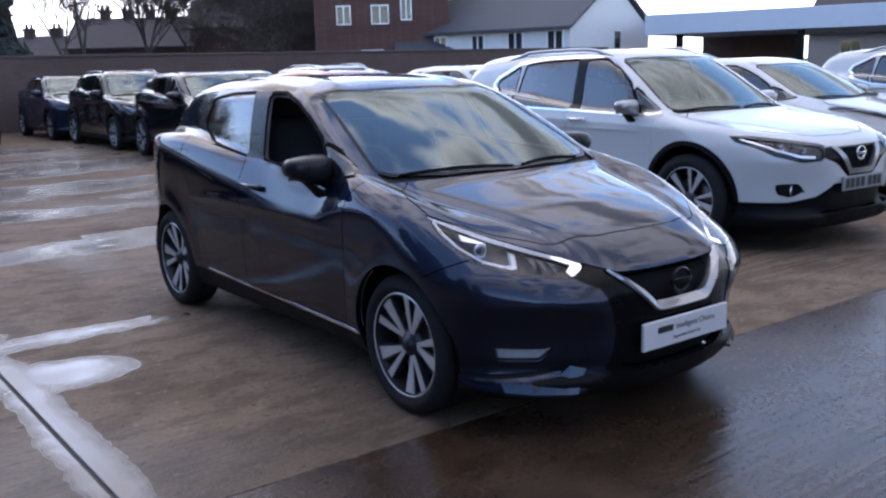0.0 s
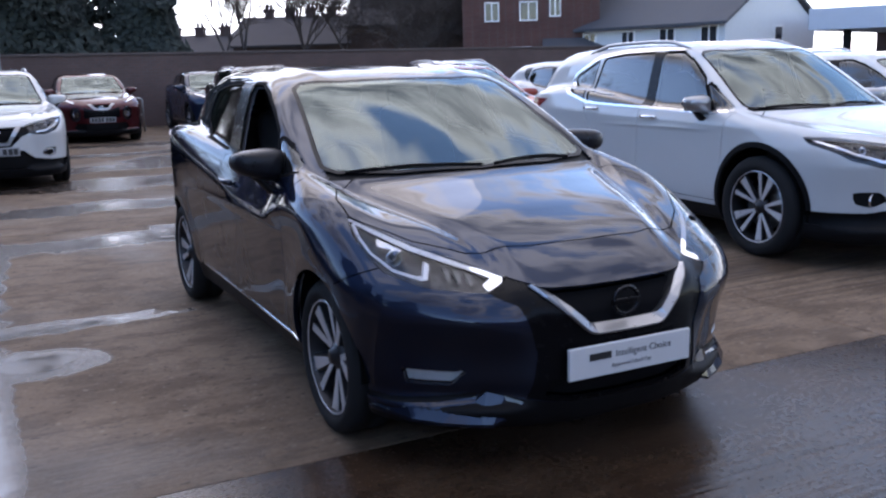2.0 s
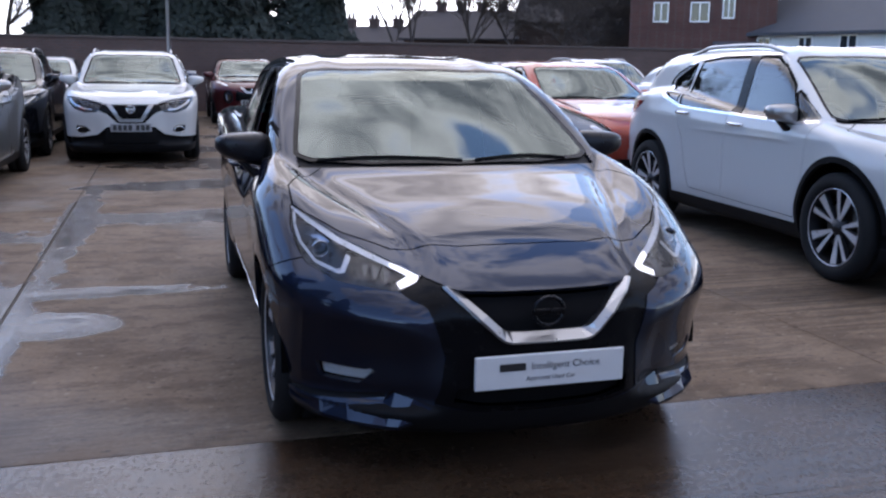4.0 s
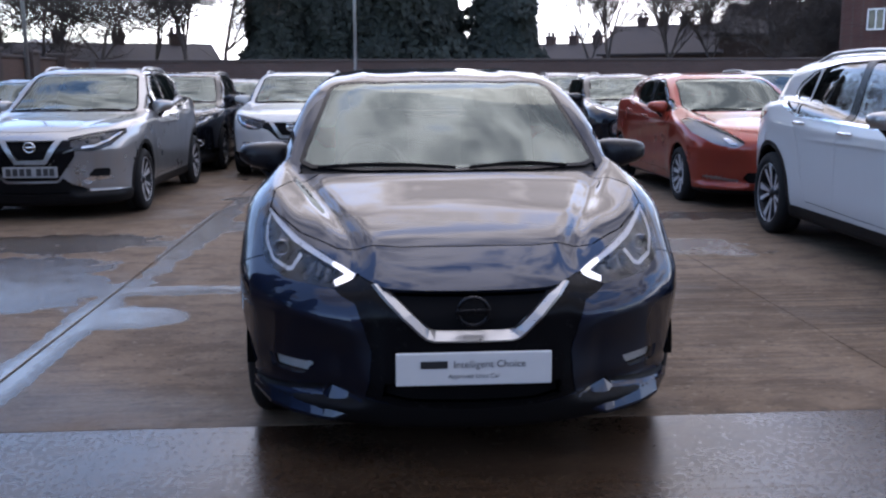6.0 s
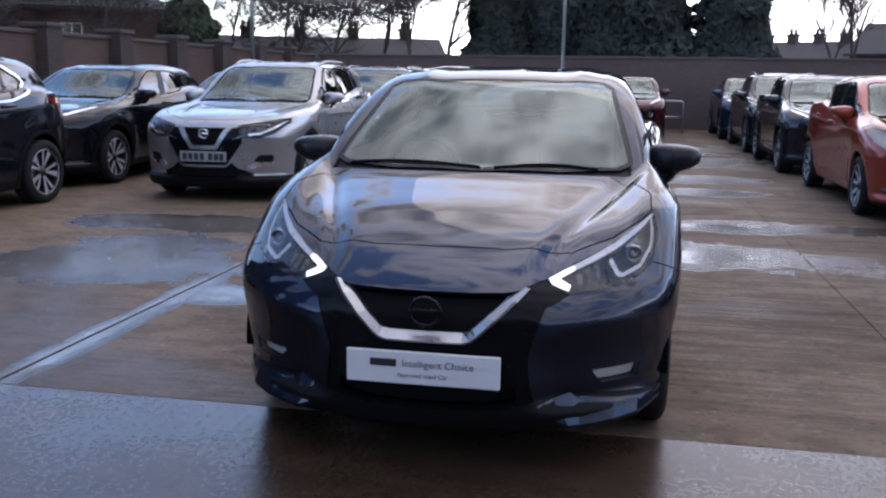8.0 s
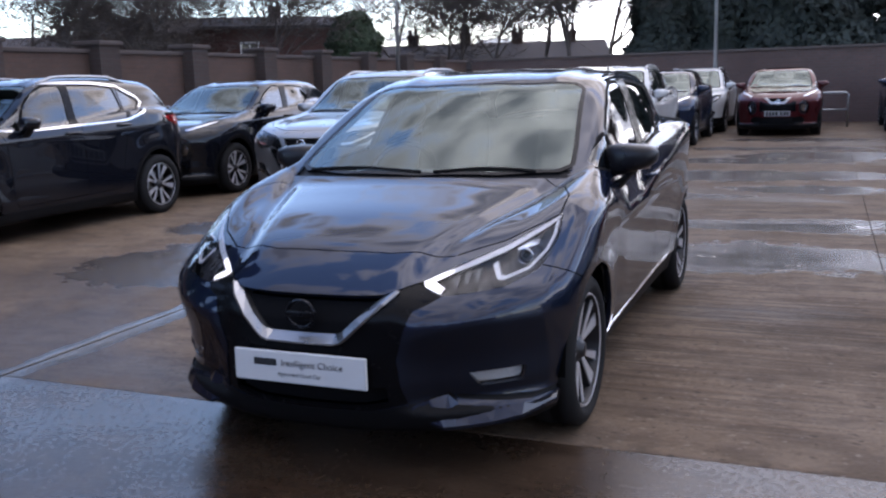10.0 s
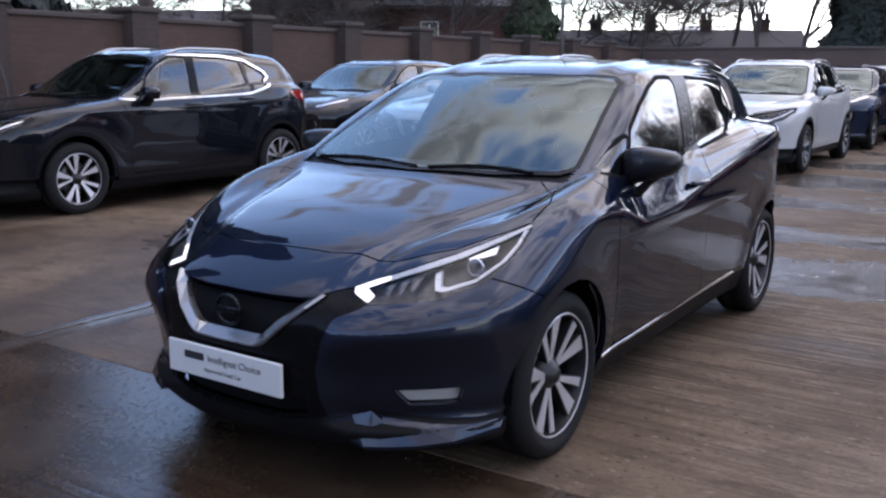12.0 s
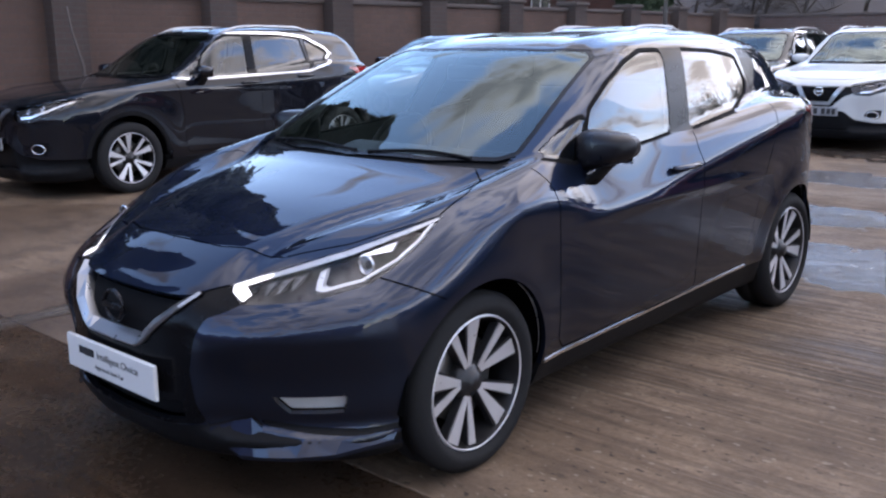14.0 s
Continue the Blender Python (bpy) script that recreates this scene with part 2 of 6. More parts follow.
# ---- car bodies: smooth solids cut into panels ----
class Spl:
    """A smooth curve through (x, y) knots."""

    def __init__(self, *knots):
        self.x = np.array([k[0] for k in knots], float)
        self.y = np.array([k[1] for k in knots], float)
        d = np.diff(self.y) / np.diff(self.x)
        m = np.empty(len(self.x))
        m[0], m[-1] = d[0], d[-1]
        s = d[:-1] * d[1:]
        h = np.diff(self.x)
        m[1:-1] = np.where(s > 0, (d[:-1] * h[1:] + d[1:] * h[:-1]) / (h[1:] + h[:-1]), 0.0)
        self.m = m

    def __call__(self, v):
        v = np.clip(v, self.x[0], self.x[-1])
        i = np.clip(np.searchsorted(self.x, v) - 1, 0, len(self.x) - 2)
        h = self.x[i + 1] - self.x[i]
        t = (v - self.x[i]) / h
        return ((1 + 2 * t) * (1 - t) ** 2 * self.y[i] + t * (1 - t) ** 2 * h * self.m[i]
                + t * t * (3 - 2 * t) * self.y[i + 1] + t * t * (t - 1) * h * self.m[i + 1])


def smax(a, b, k):
    h = np.clip(0.5 + 0.5 * (a - b) / k, 0, 1)
    return b + (a - b) * h + k * h * (1 - h)


def smin(a, b, k):
    return -smax(-a, -b, k)


def ramp(t, w):
    """A soft max(t, 0)."""
    return 0.5 * (t + np.sqrt(t * t + w * w))


def smooth(a, b, v):
    t = np.clip((v - a) / (b - a), 0, 1)
    return t * t * (3 - 2 * t)


def car_solid(S):
    """The solid of a car's shell as a function that is negative inside."""

    def f(p):
        x, y, z = np.abs(p[:, 0]), p[:, 1], p[:, 2]
        t = z - S["crease"](y)
        inset = S["up"] * ramp(t, 0.018) + S["dn"] * ramp(-t, 0.018) + S["sillin"] * ramp(S["sill"] - z, 0.04)
        for hy in S["hubs"]:
            r = np.hypot(y - hy, z - S["rad"])
            inset = inset - S["flare"] * np.exp(-((r - S["arch"]) / 0.10) ** 2)
        side = x - (S["plan"](y) - inset)
        fold = z - (S["fold"] + 0.27 * (x - 0.36))
        cheek = S["foldd"] * smooth(0.32, 0.42, x) * (0.30 * ramp(fold, 0.012) + 0.10 * ramp(-fold, 0.012) - 0.024)
        front = 0.85 * (S["nose"](x) + S["nosez"](z) + smooth(0.30, 0.46, x) * S["tuck"](z) + cheek - y)
        rear = 0.85 * (y - (S["L"] - S["tailx"](x) - S["tailz"](z)))
        xr = S["rib"][0] + (S["rib"][1] - S["rib"][0]) * np.clip(y / S["base"], 0, 1.1)
        fade = smooth(0.05, 0.35, y) * (1 - smooth(S["base"] + 0.1, S["base"] + 0.4, y))
        top = S["hood"](y) - S["crown"] * x * x + fade * (S["crest"] * np.exp(-((x - S["crestx"]) / 0.10) ** 2) - S["ribd"] * np.exp(-((x - xr) / 0.04) ** 2))
        lid = (z - top) * 0.95
        low = (S["under"](y) - z)
        tub = smax(smax(side, front, 0.09), rear, 0.12)
        tub = smax(tub, lid, S["edge"])
        tub = smax(tub, low, 0.04)
        h = z - S["belt0"]
        cs = (x - (S["cabw"](y) - S["tumble"] * h - 0.22 * h * np.abs(h))) * 0.93
        ct = z - (S["roof"](y) - S["rcrown"] * x * x + 0.010 * np.exp(-((x - 0.40) / 0.06) ** 2))
        cw = (S["screen"](z) + S["sweep"] * x * x - y) * 0.45
        cr = (y - S["hatch"](z) + 0.35 * x * x) * 0.75
        cab = smax(smax(cs, ct, 0.10), cw, 0.05)
        cab = smax(cab, cr, 0.08)
        cab = smax(cab, 0.75 - z, 0.02)
        return smin(tub, cab, S["fillet"])

    return f


def slope(f, p, e=0.002):
    g = np.empty_like(p)
    for k in range(3):
        q = p.copy()
        q[:, k] += e
        a = f(q)
        q[:, k] -= 2 * e
        g[:, k] = (a - f(q)) / (2 * e)
    return g


def settle(f, p, n=4):
    for _ in range(n):
        g = slope(f, p)
        p = p - g * (f(p) / np.maximum((g * g).sum(1), 1e-6))[:, None]
    return p


def skin(f, lo, hi, h):
    """Triangles over the surface of a solid, out of a grid of cells of the size h."""
    ax = [np.arange(a, b + h, h) for a, b in zip(lo, hi)]
    n = [len(a) for a in ax]
    P = np.stack(np.meshgrid(*ax, indexing="ij"), -1).reshape(-1, 3)
    V = f(P).reshape(n)
    I = V < 0
    c = [np.s_[:-1], np.s_[1:]]
    corners = np.stack([I[c[i], c[j], c[k]] for i in (0, 1) for j in (0, 1) for k in (0, 1)])
    act = corners.any(0) & ~corners.all(0)
    idx = -np.ones(act.shape, int)
    idx[act] = np.arange(act.sum())
    cell = np.argwhere(act)
    pts = np.array(lo) + (cell + 0.5) * h
    tris = []
    for a in range(3):
        b, d = (a + 1) % 3, (a + 2) % 3
        s0, s1 = [slice(None)] * 3, [slice(None)] * 3
        s0[a], s1[a] = slice(0, -1), slice(1, None)
        e = np.argwhere(I[tuple(s0)] != I[tuple(s1)])
        e = e[(e[:, b] > 0) & (e[:, d] > 0) & (e[:, b] < n[b] - 1) & (e[:, d] < n[d] - 1)]
        inn = I[tuple(s0)][tuple(e.T)]
        q = []
        for ob, od in ((-1, -1), (0, -1), (0, 0), (-1, 0)):
            w = e.copy()
            w[:, b] += ob
            w[:, d] += od
            q.append(idx[tuple(w.T)])
        q = np.stack(q, 1)
        q[~inn] = q[~inn][:, ::-1]
        tris += [q[:, [0, 1, 2]], q[:, [0, 2, 3]]]
    F = np.concatenate(tris)
    pts = settle(f, pts, 5)
    for _ in range(2):
        acc, cnt = np.zeros_like(pts), np.zeros(len(pts))
        for i, j in ((0, 1), (1, 2), (2, 0)):
            np.add.at(acc, F[:, i], pts[F[:, j]])
            np.add.at(cnt, F[:, i], 1)
        pts = settle(f, 0.5 * pts + 0.5 * acc / np.maximum(cnt, 1)[:, None], 2)
    return pts, F


def poly_far(u, v, poly):
    """Signed distance to a polygon, negative inside."""
    P = np.array(poly, float)
    best, ins = np.full(len(u), 1e9), np.zeros(len(u), bool)
    for (ax, ay), (bx, by) in zip(P, np.roll(P, -1, 0)):
        ex, ey = bx - ax, by - ay
        t = np.clip(((u - ax) * ex + (v - ay) * ey) / max(ex * ex + ey * ey, 1e-12), 0, 1)
        best = np.minimum(best, np.hypot(u - ax - t * ex, v - ay - t * ey))
        if by != ay:
            ins ^= ((ay > v) != (by > v)) & (u < ex * (v - ay) / ey + ax)
    return np.where(ins, -best, best)


def line_side(u, v, pts):
    """Distance to a broken line, with a sign for its side."""
    best, sgn = np.full(len(u), 1e9), np.ones(len(u))
    for (ax, ay), (bx, by) in zip(pts, pts[1:]):
        ex, ey = bx - ax, by - ay
        t = np.clip(((u - ax) * ex + (v - ay) * ey) / max(ex * ex + ey * ey, 1e-12), 0, 1)
        d = np.hypot(u - ax - t * ex, v - ay - t * ey)
        nearer = d < best
        best = np.where(nearer, d, best)
        sgn = np.where(nearer, np.where(ex * (v - ay) - ey * (u - ax) > 0, 1.0, -1.0), sgn)
    return best * sgn


def line_far(u, v, pts):
    best = np.full(len(u), 1e9)
    for (ax, ay), (bx, by) in zip(pts, pts[1:]):
        ex, ey = bx - ax, by - ay
        t = np.clip(((u - ax) * ex + (v - ay) * ey) / max(ex * ex + ey * ey, 1e-12), 0, 1)
        best = np.minimum(best, np.hypot(u - ax - t * ex, v - ay - t * ey))
    return best


class Shell:
    """A car's skin, cut along lines into labelled panels."""

    def __init__(self, S, h):
        self.f = car_solid(S)
        self.S = S
        self.p, self.t = skin(self.f, (-1.02, -0.12, 0.08), (1.02, S["L"] + 0.1, S["top"] + 0.1), h)
        self.lab = np.array(["body"] * len(self.t), dtype="U24")
        self.n = slope(self.f, self.p)
        self.n /= np.linalg.norm(self.n, axis=1)[:, None]

    def cut(self, d, use):
        """Splits the triangles in use along d = 0."""
        d = np.where(np.abs(d) < 1e-5, 1e-5, d)
        T = self.t
        s = d[T] > 0
        mix = use & (s.any(1)) & (~s.all(1))
        if not mix.any():
            return d
        M = T[mix]
        k = s[mix]
        lone = np.where(k.sum(1) == 1, k.argmax(1), (~k).argmax(1))
        r = np.arange(len(M))
        a, b, c = M[r, lone], M[r, (lone + 1) % 3], M[r, (lone + 2) % 3]
        made, new_p, new_n = {}, [], []

        def mid(i, j):
            e = np.stack([np.minimum(i, j), np.maximum(i, j)], 1)
            u, inv = np.unique(e, axis=0, return_inverse=True)
            return u, inv.ravel()

        e = np.concatenate([np.stack([a, b], 1), np.stack([a, c], 1)])
        u, inv = mid(e[:, 0], e[:, 1])
        w = (d[u[:, 0]] / (d[u[:, 0]] - d[u[:, 1]]))[:, None]
        q = self.p[u[:, 0]] * (1 - w) + self.p[u[:, 1]] * w
        nn = self.n[u[:, 0]] * (1 - w) + self.n[u[:, 1]] * w
        nn /= np.linalg.norm(nn, axis=1)[:, None]
        ids = len(self.p) + inv
        ab, ac = ids[: len(M)], ids[len(M):]
        self.p, self.n = np.concatenate([self.p, q]), np.concatenate([self.n, nn])
        L = self.lab[mix]
        self.t = np.concatenate([T[~mix], np.stack([a, ab, ac], 1), np.stack([ab, b, c], 1), np.stack([ab, c, ac], 1)])
        self.lab = np.concatenate([self.lab[~mix], L, L, L])
        return np.concatenate([d, np.zeros(len(q))])

    def region(self, name, dist, where=None, over=("body",)):
        """Labels all inside dist < 0. dist and where take points and normals."""
        use = np.isin(self.lab, over)
        if where is not None:
            use &= where(self.p[self.t].mean(1), self.n[self.t].mean(1))
        d = self.cut(dist(self.p), use)
        use = np.isin(self.lab, over)
        c = self.p[self.t].mean(1)
        if where is not None:
            use &= where(c, self.n[self.t].mean(1))
        self.lab[use & (dist(c) < 0)] = name

    def side(self, name, poly, sign=0, over=("body",), least=0.4):
        where = lambda c, n: (np.abs(c[:, 0]) > 0.4) & (np.abs(n[:, 0]) > least) & ((sign == 0) | (np.sign(c[:, 0]) == sign))
        self.region(name, lambda p: poly_far(p[:, 1], p[:, 2], poly), where, over)

    def front(self, name, poly, over=("body",), depth=1.1, least=-0.02):
        where = lambda c, n: (c[:, 1] < depth) & (n[:, 1] < least)
        self.region(name, lambda p: poly_far(np.abs(p[:, 0]), p[:, 2], poly), where, over)

    def plan(self, name, poly, over=("body",), least=0.2):
        where = lambda c, n: n[:, 2] > least
        self.region(name, lambda p: poly_far(np.abs(p[:, 0]), p[:, 1], poly), where, over)

    def seam(self, view, pts, w=0.0028, over=("body",), name="shut_line"):
        """A narrow groove along a line."""
        u, v = {"side": (1, 2), "plan": (0, 1), "front": (0, 2)}[view]
        at = lambda p: (np.abs(p[:, u]), np.abs(p[:, v]))
        if view == "side":
            where = lambda c, n: (np.abs(n[:, 0]) > 0.3) & (np.abs(c[:, 0]) > 0.4)
        elif view == "plan":
            where = lambda c, n: n[:, 2] > 0.15
        else:
            where = lambda c, n: (n[:, 1] < 0.05) & (c[:, 1] < 1.2)
        able = lambda: np.isin(self.lab, over) & where(self.p[self.t].mean(1), self.n[self.t].mean(1)) & (line_far(*at(self.p), pts) < 0.06)[self.t].all(1)
        self.cut(line_side(*at(self.p), pts), able())
        self.cut(line_far(*at(self.p), pts) - w, able())
        c = self.p[self.t].mean(1)
        self.lab[able() & (line_far(*at(c), pts) < w)] = name

    def drop(self, *names):
        keep = ~np.isin(self.lab, names)
        self.t, self.lab = self.t[keep], self.lab[keep]

    def mesh(self, name, labels, off=0.0, skirt=0.0, flip=False, where=None):
        """One mesh out of the labelled triangles, moved along the normal by off, with its edges turned in by skirt."""
        m = np.isin(self.lab, labels)
        if where is not None:
            m &= where(self.p[self.t].mean(1))
        T = self.t[m]
        if not len(T):
            return None
        used, inv = np.unique(T, return_inverse=True)
        T = inv.reshape(-1, 3)
        N = self.n[used]
        P = self.p[used] + N * off
        if flip:
            T, N = T[:, ::-1], -N
        faces, nv = T, len(P)
        if skirt:
            e = np.concatenate([T[:, [0, 1]], T[:, [1, 2]], T[:, [2, 0]]])
            k = np.sort(e, 1)
            u, i, cnt = np.unique(k, axis=0, return_index=True, return_counts=True)
            e = e[i[cnt == 1]]
            ids, ei = np.unique(e, return_inverse=True)
            ei = ei.reshape(-1, 2)
            P = np.concatenate([P, P[ids], P[ids] - N[ids] * skirt])
            A, B = nv + ei, nv + len(ids) + ei
            faces = np.concatenate([T, np.stack([A[:, 1], A[:, 0], B[:, 0]], 1), np.stack([A[:, 1], B[:, 0], B[:, 1]], 1)])
        me = bpy.data.meshes.new(name)
        me.from_pydata(P.tolist(), [], faces.tolist())
        me.update()
        me.shade_smooth()
        fn = np.empty(len(faces) * 3)
        me.polygons.foreach_get("normal", fn)
        ln = np.repeat(fn.reshape(-1, 3), 3, axis=0)
        ln[: len(T) * 3] = N[T.ravel()]
        me.normals_split_custom_set(ln.tolist())
        return me


# ---- measures of the small hatch; the other cars are fitted from it ----
HERO_STEP = 0.02
HATCH = dict(
    L=3.95, top=1.44, hubs=(0.803, 3.33), rad=0.30, arch=0.335, flare=0.012, sill=0.34,
    plan=Spl((-0.1, 0.83), (0.45, 0.852), (0.8, 0.866), (1.2, 0.86), (1.7, 0.855), (2.3, 0.86), (3.0, 0.87), (3.4, 0.865), (4.0, 0.80)),
    crease=Spl((0, 0.72), (0.5, 0.80), (0.8, 0.845), (1.2, 0.835), (1.5, 0.765), (1.75, 0.775), (2.2, 0.85), (2.8, 0.945), (3.3, 1.02), (3.9, 1.04)),
    up=0.52, dn=0.075, sillin=0.22,
    tuck=Spl((0.1, 0.0), (0.19, -0.02), (0.235, -0.012), (0.262, 0.032), (0.32, 0.045), (0.42, 0.038), (0.52, 0.010), (0.56, 0.0), (0.7, 0.0)),
    nose=Spl((0, 0), (0.2, 0.008), (0.35, 0.045), (0.45, 0.085), (0.55, 0.14), (0.65, 0.215), (0.74, 0.31), (0.80, 0.385), (0.85, 0.48), (0.88, 0.60), (0.95, 0.95)),
    nosez=Spl((0.1, 0.10), (0.2, 0.035), (0.28, 0.010), (0.36, 0.0), (0.5, 0.0), (0.58, 0.01), (0.64, 0.045), (0.70, 0.12), (0.8, 0.26), (1.0, 0.6)),
    tailx=Spl((0, 0), (0.4, 0.03), (0.6, 0.1), (0.75, 0.22), (0.85, 0.42), (0.95, 0.8)),
    tailz=Spl((0.15, 0.14), (0.4, 0.02), (0.6, 0.0), (0.8, 0.02), (1.0, 0.06), (1.2, 0.16)),
    under=Spl((0, 0.135), (0.5, 0.155), (1.5, 0.17), (3.5, 0.2), (4.0, 0.25)),
    hood=Spl((-0.1, 0.52), (0, 0.60), (0.06, 0.655), (0.24, 0.755), (0.5, 0.84), (0.8, 0.905), (1.1, 0.965), (1.4, 1.02), (2.1, 1.05), (2.7, 1.11), (3.2, 1.15), (3.7, 1.10), (4.0, 1.0)),
    fold=0.50, foldd=1.0, crown=0.10, crest=0.045, crestx=0.75, rib=(0.30, 0.64), ribd=0.016, base=1.08, edge=0.05,
    belt0=0.95, cabw=Spl((0.9, 0.70), (1.3, 0.765), (2.2, 0.785), (2.9, 0.765), (3.5, 0.69), (3.9, 0.6)), tumble=0.30,
    roof=Spl((1.4, 1.27), (1.8, 1.355), (2.1, 1.392), (2.5, 1.412), (2.9, 1.412), (3.3, 1.385), (3.8, 1.325)), rcrown=0.075,
    screen=Spl((0.7, 0.5), (0.965, 1.03), (1.15, 1.40), (1.335, 1.80), (1.5, 2.2)), sweep=0.30,
    hatch=Spl((0.7, 4.0), (0.9, 3.93), (1.05, 3.86), (1.2, 3.72), (1.3, 3.6), (1.45, 3.4)), fillet=0.025, cowl=0.985,
)


# ---- mesh helpers ----
def part(name, bm, mat, parent=None, label=""):
    """Links a bmesh (or a finished mesh) as one object."""
    if isinstance(bm, bmesh.types.BMesh):
        me = bpy.data.meshes.new(name)
        bm.normal_update()
        bm.to_mesh(me)
        bm.free()
    else:
        me = bm
    if len(me.materials) == 0:
        me.materials.append(mat)
    ob = new(name, me)
    if mat is not None and me.materials[0] is not mat:
        ob.material_slots[0].link = "OBJECT"
        ob.material_slots[0].material = mat
    if parent is not None:
        ob.parent = parent
    if label:
        ob["label"] = label
    return ob


def smoothed(bm):
    for fc in bm.faces:
        fc.smooth = True
    return bm


def box(bm, lo, hi, bevel=0.0, seg=2):
    """A box from corner to corner, its edges rounded."""
    r = bmesh.ops.create_cube(bm, size=1.0)
    c = [(a + b) / 2 for a, b in zip(lo, hi)]
    s = [b - a for a, b in zip(lo, hi)]
    for v in r["verts"]:
        v.co = Vector((c[k] + v.co[k] * s[k] for k in range(3)))
    if bevel:
        es = list({e for v in r["verts"] for e in v.link_edges})
        bmesh.ops.bevel(bm, geom=es, offset=bevel, segments=seg, affect="EDGES", profile=0.5)
    return bm


def tube(bm, pts, r, n=8, taper=None):
    """A round bar along points."""
    pts = [Vector(p) for p in pts]
    rings = []
    for i, p in enumerate(pts):
        d = (pts[min(i + 1, len(pts) - 1)] - pts[max(i - 1, 0)]).normalized()
        a = d.orthogonal().normalized() if not rings else (rings[-1][1] - d * rings[-1][1].dot(d)).normalized()
        b = d.cross(a)
        rr = r if taper is None else r + (taper - r) * i / (len(pts) - 1)
        rings.append(([bm.verts.new(p + (a * math.cos(2 * math.pi * k / n) + b * math.sin(2 * math.pi * k / n)) * rr) for k in range(n)], a))
    for (u, _), (w, _) in zip(rings, rings[1:]):
        for k in range(n):
            bm.faces.new((u[k], u[(k + 1) % n], w[(k + 1) % n], w[k]))
    bm.faces.new(list(reversed(rings[0][0])))
    bm.faces.new(rings[-1][0])
    return bm


def lathe(bm, prof, n=40, axis="X", close=False):
    """Turns a profile of (along, radius) round an axis."""
    rings = []
    for a, r in prof:
        ring = []
        for k in range(n):
            c, s = math.cos(2 * math.pi * k / n) * r, math.sin(2 * math.pi * k / n) * r
            ring.append(bm.verts.new((a, c, s) if axis == "X" else (c, s, a)))
        rings.append(ring)
    pairs = list(zip(rings, rings[1:])) + ([(rings[-1], rings[0])] if close else [])
    for u, w in pairs:
        for k in range(n):
            bm.faces.new((u[k], w[k], w[(k + 1) % n], u[(k + 1) % n]))
    bmesh.ops.recalc_face_normals(bm, faces=bm.faces)
    return smoothed(bm)


def prism(bm, poly, axis, a, b):
    """A polygon drawn out along an axis (0, 1 or 2) from a to b."""
    def at(u, v, w):
        q = [0, 0, 0]
        q[axis] = w
        q[(axis + 1) % 3], q[(axis + 2) % 3] = u, v
        return q
    lo = [bm.verts.new(at(u, v, a)) for u, v in poly]
    hi = [bm.verts.new(at(u, v, b)) for u, v in poly]
    bm.faces.new(lo)
    bm.faces.new(hi)
    for i in range(len(poly)):
        j = (i + 1) % len(poly)
        bm.faces.new((lo[i], lo[j], hi[j], hi[i]))
    bmesh.ops.recalc_face_normals(bm, faces=bm.faces)
    return bm


def thing(name, label, category, group="", kind="", m=None):
    ob = new(name)
    ob.empty_display_size = 0.2
    tagged(ob, label, category, group, kind)
    if m is not None:
        ob.matrix_world = m
    return ob


def rounded(poly, r=0.01, n=3):
    """Cuts a polygon's corners round."""
    out = []
    k = len(poly)
    for i in range(k):
        a, b, c = (Vector(poly[(i + d) % k]) for d in (-1, 0, 1))
        u, w = a - b, c - b
        ru, rw = min(r, u.length * 0.4), min(r, w.length * 0.4)
        p, q = b + u.normalized() * ru, b + w.normalized() * rw
        for j in range(n + 1):
            t = j / n
            v = p * (1 - t) ** 2 + b * 2 * t * (1 - t) + q * t * t
            out.append((v.x, v.y))
    return out


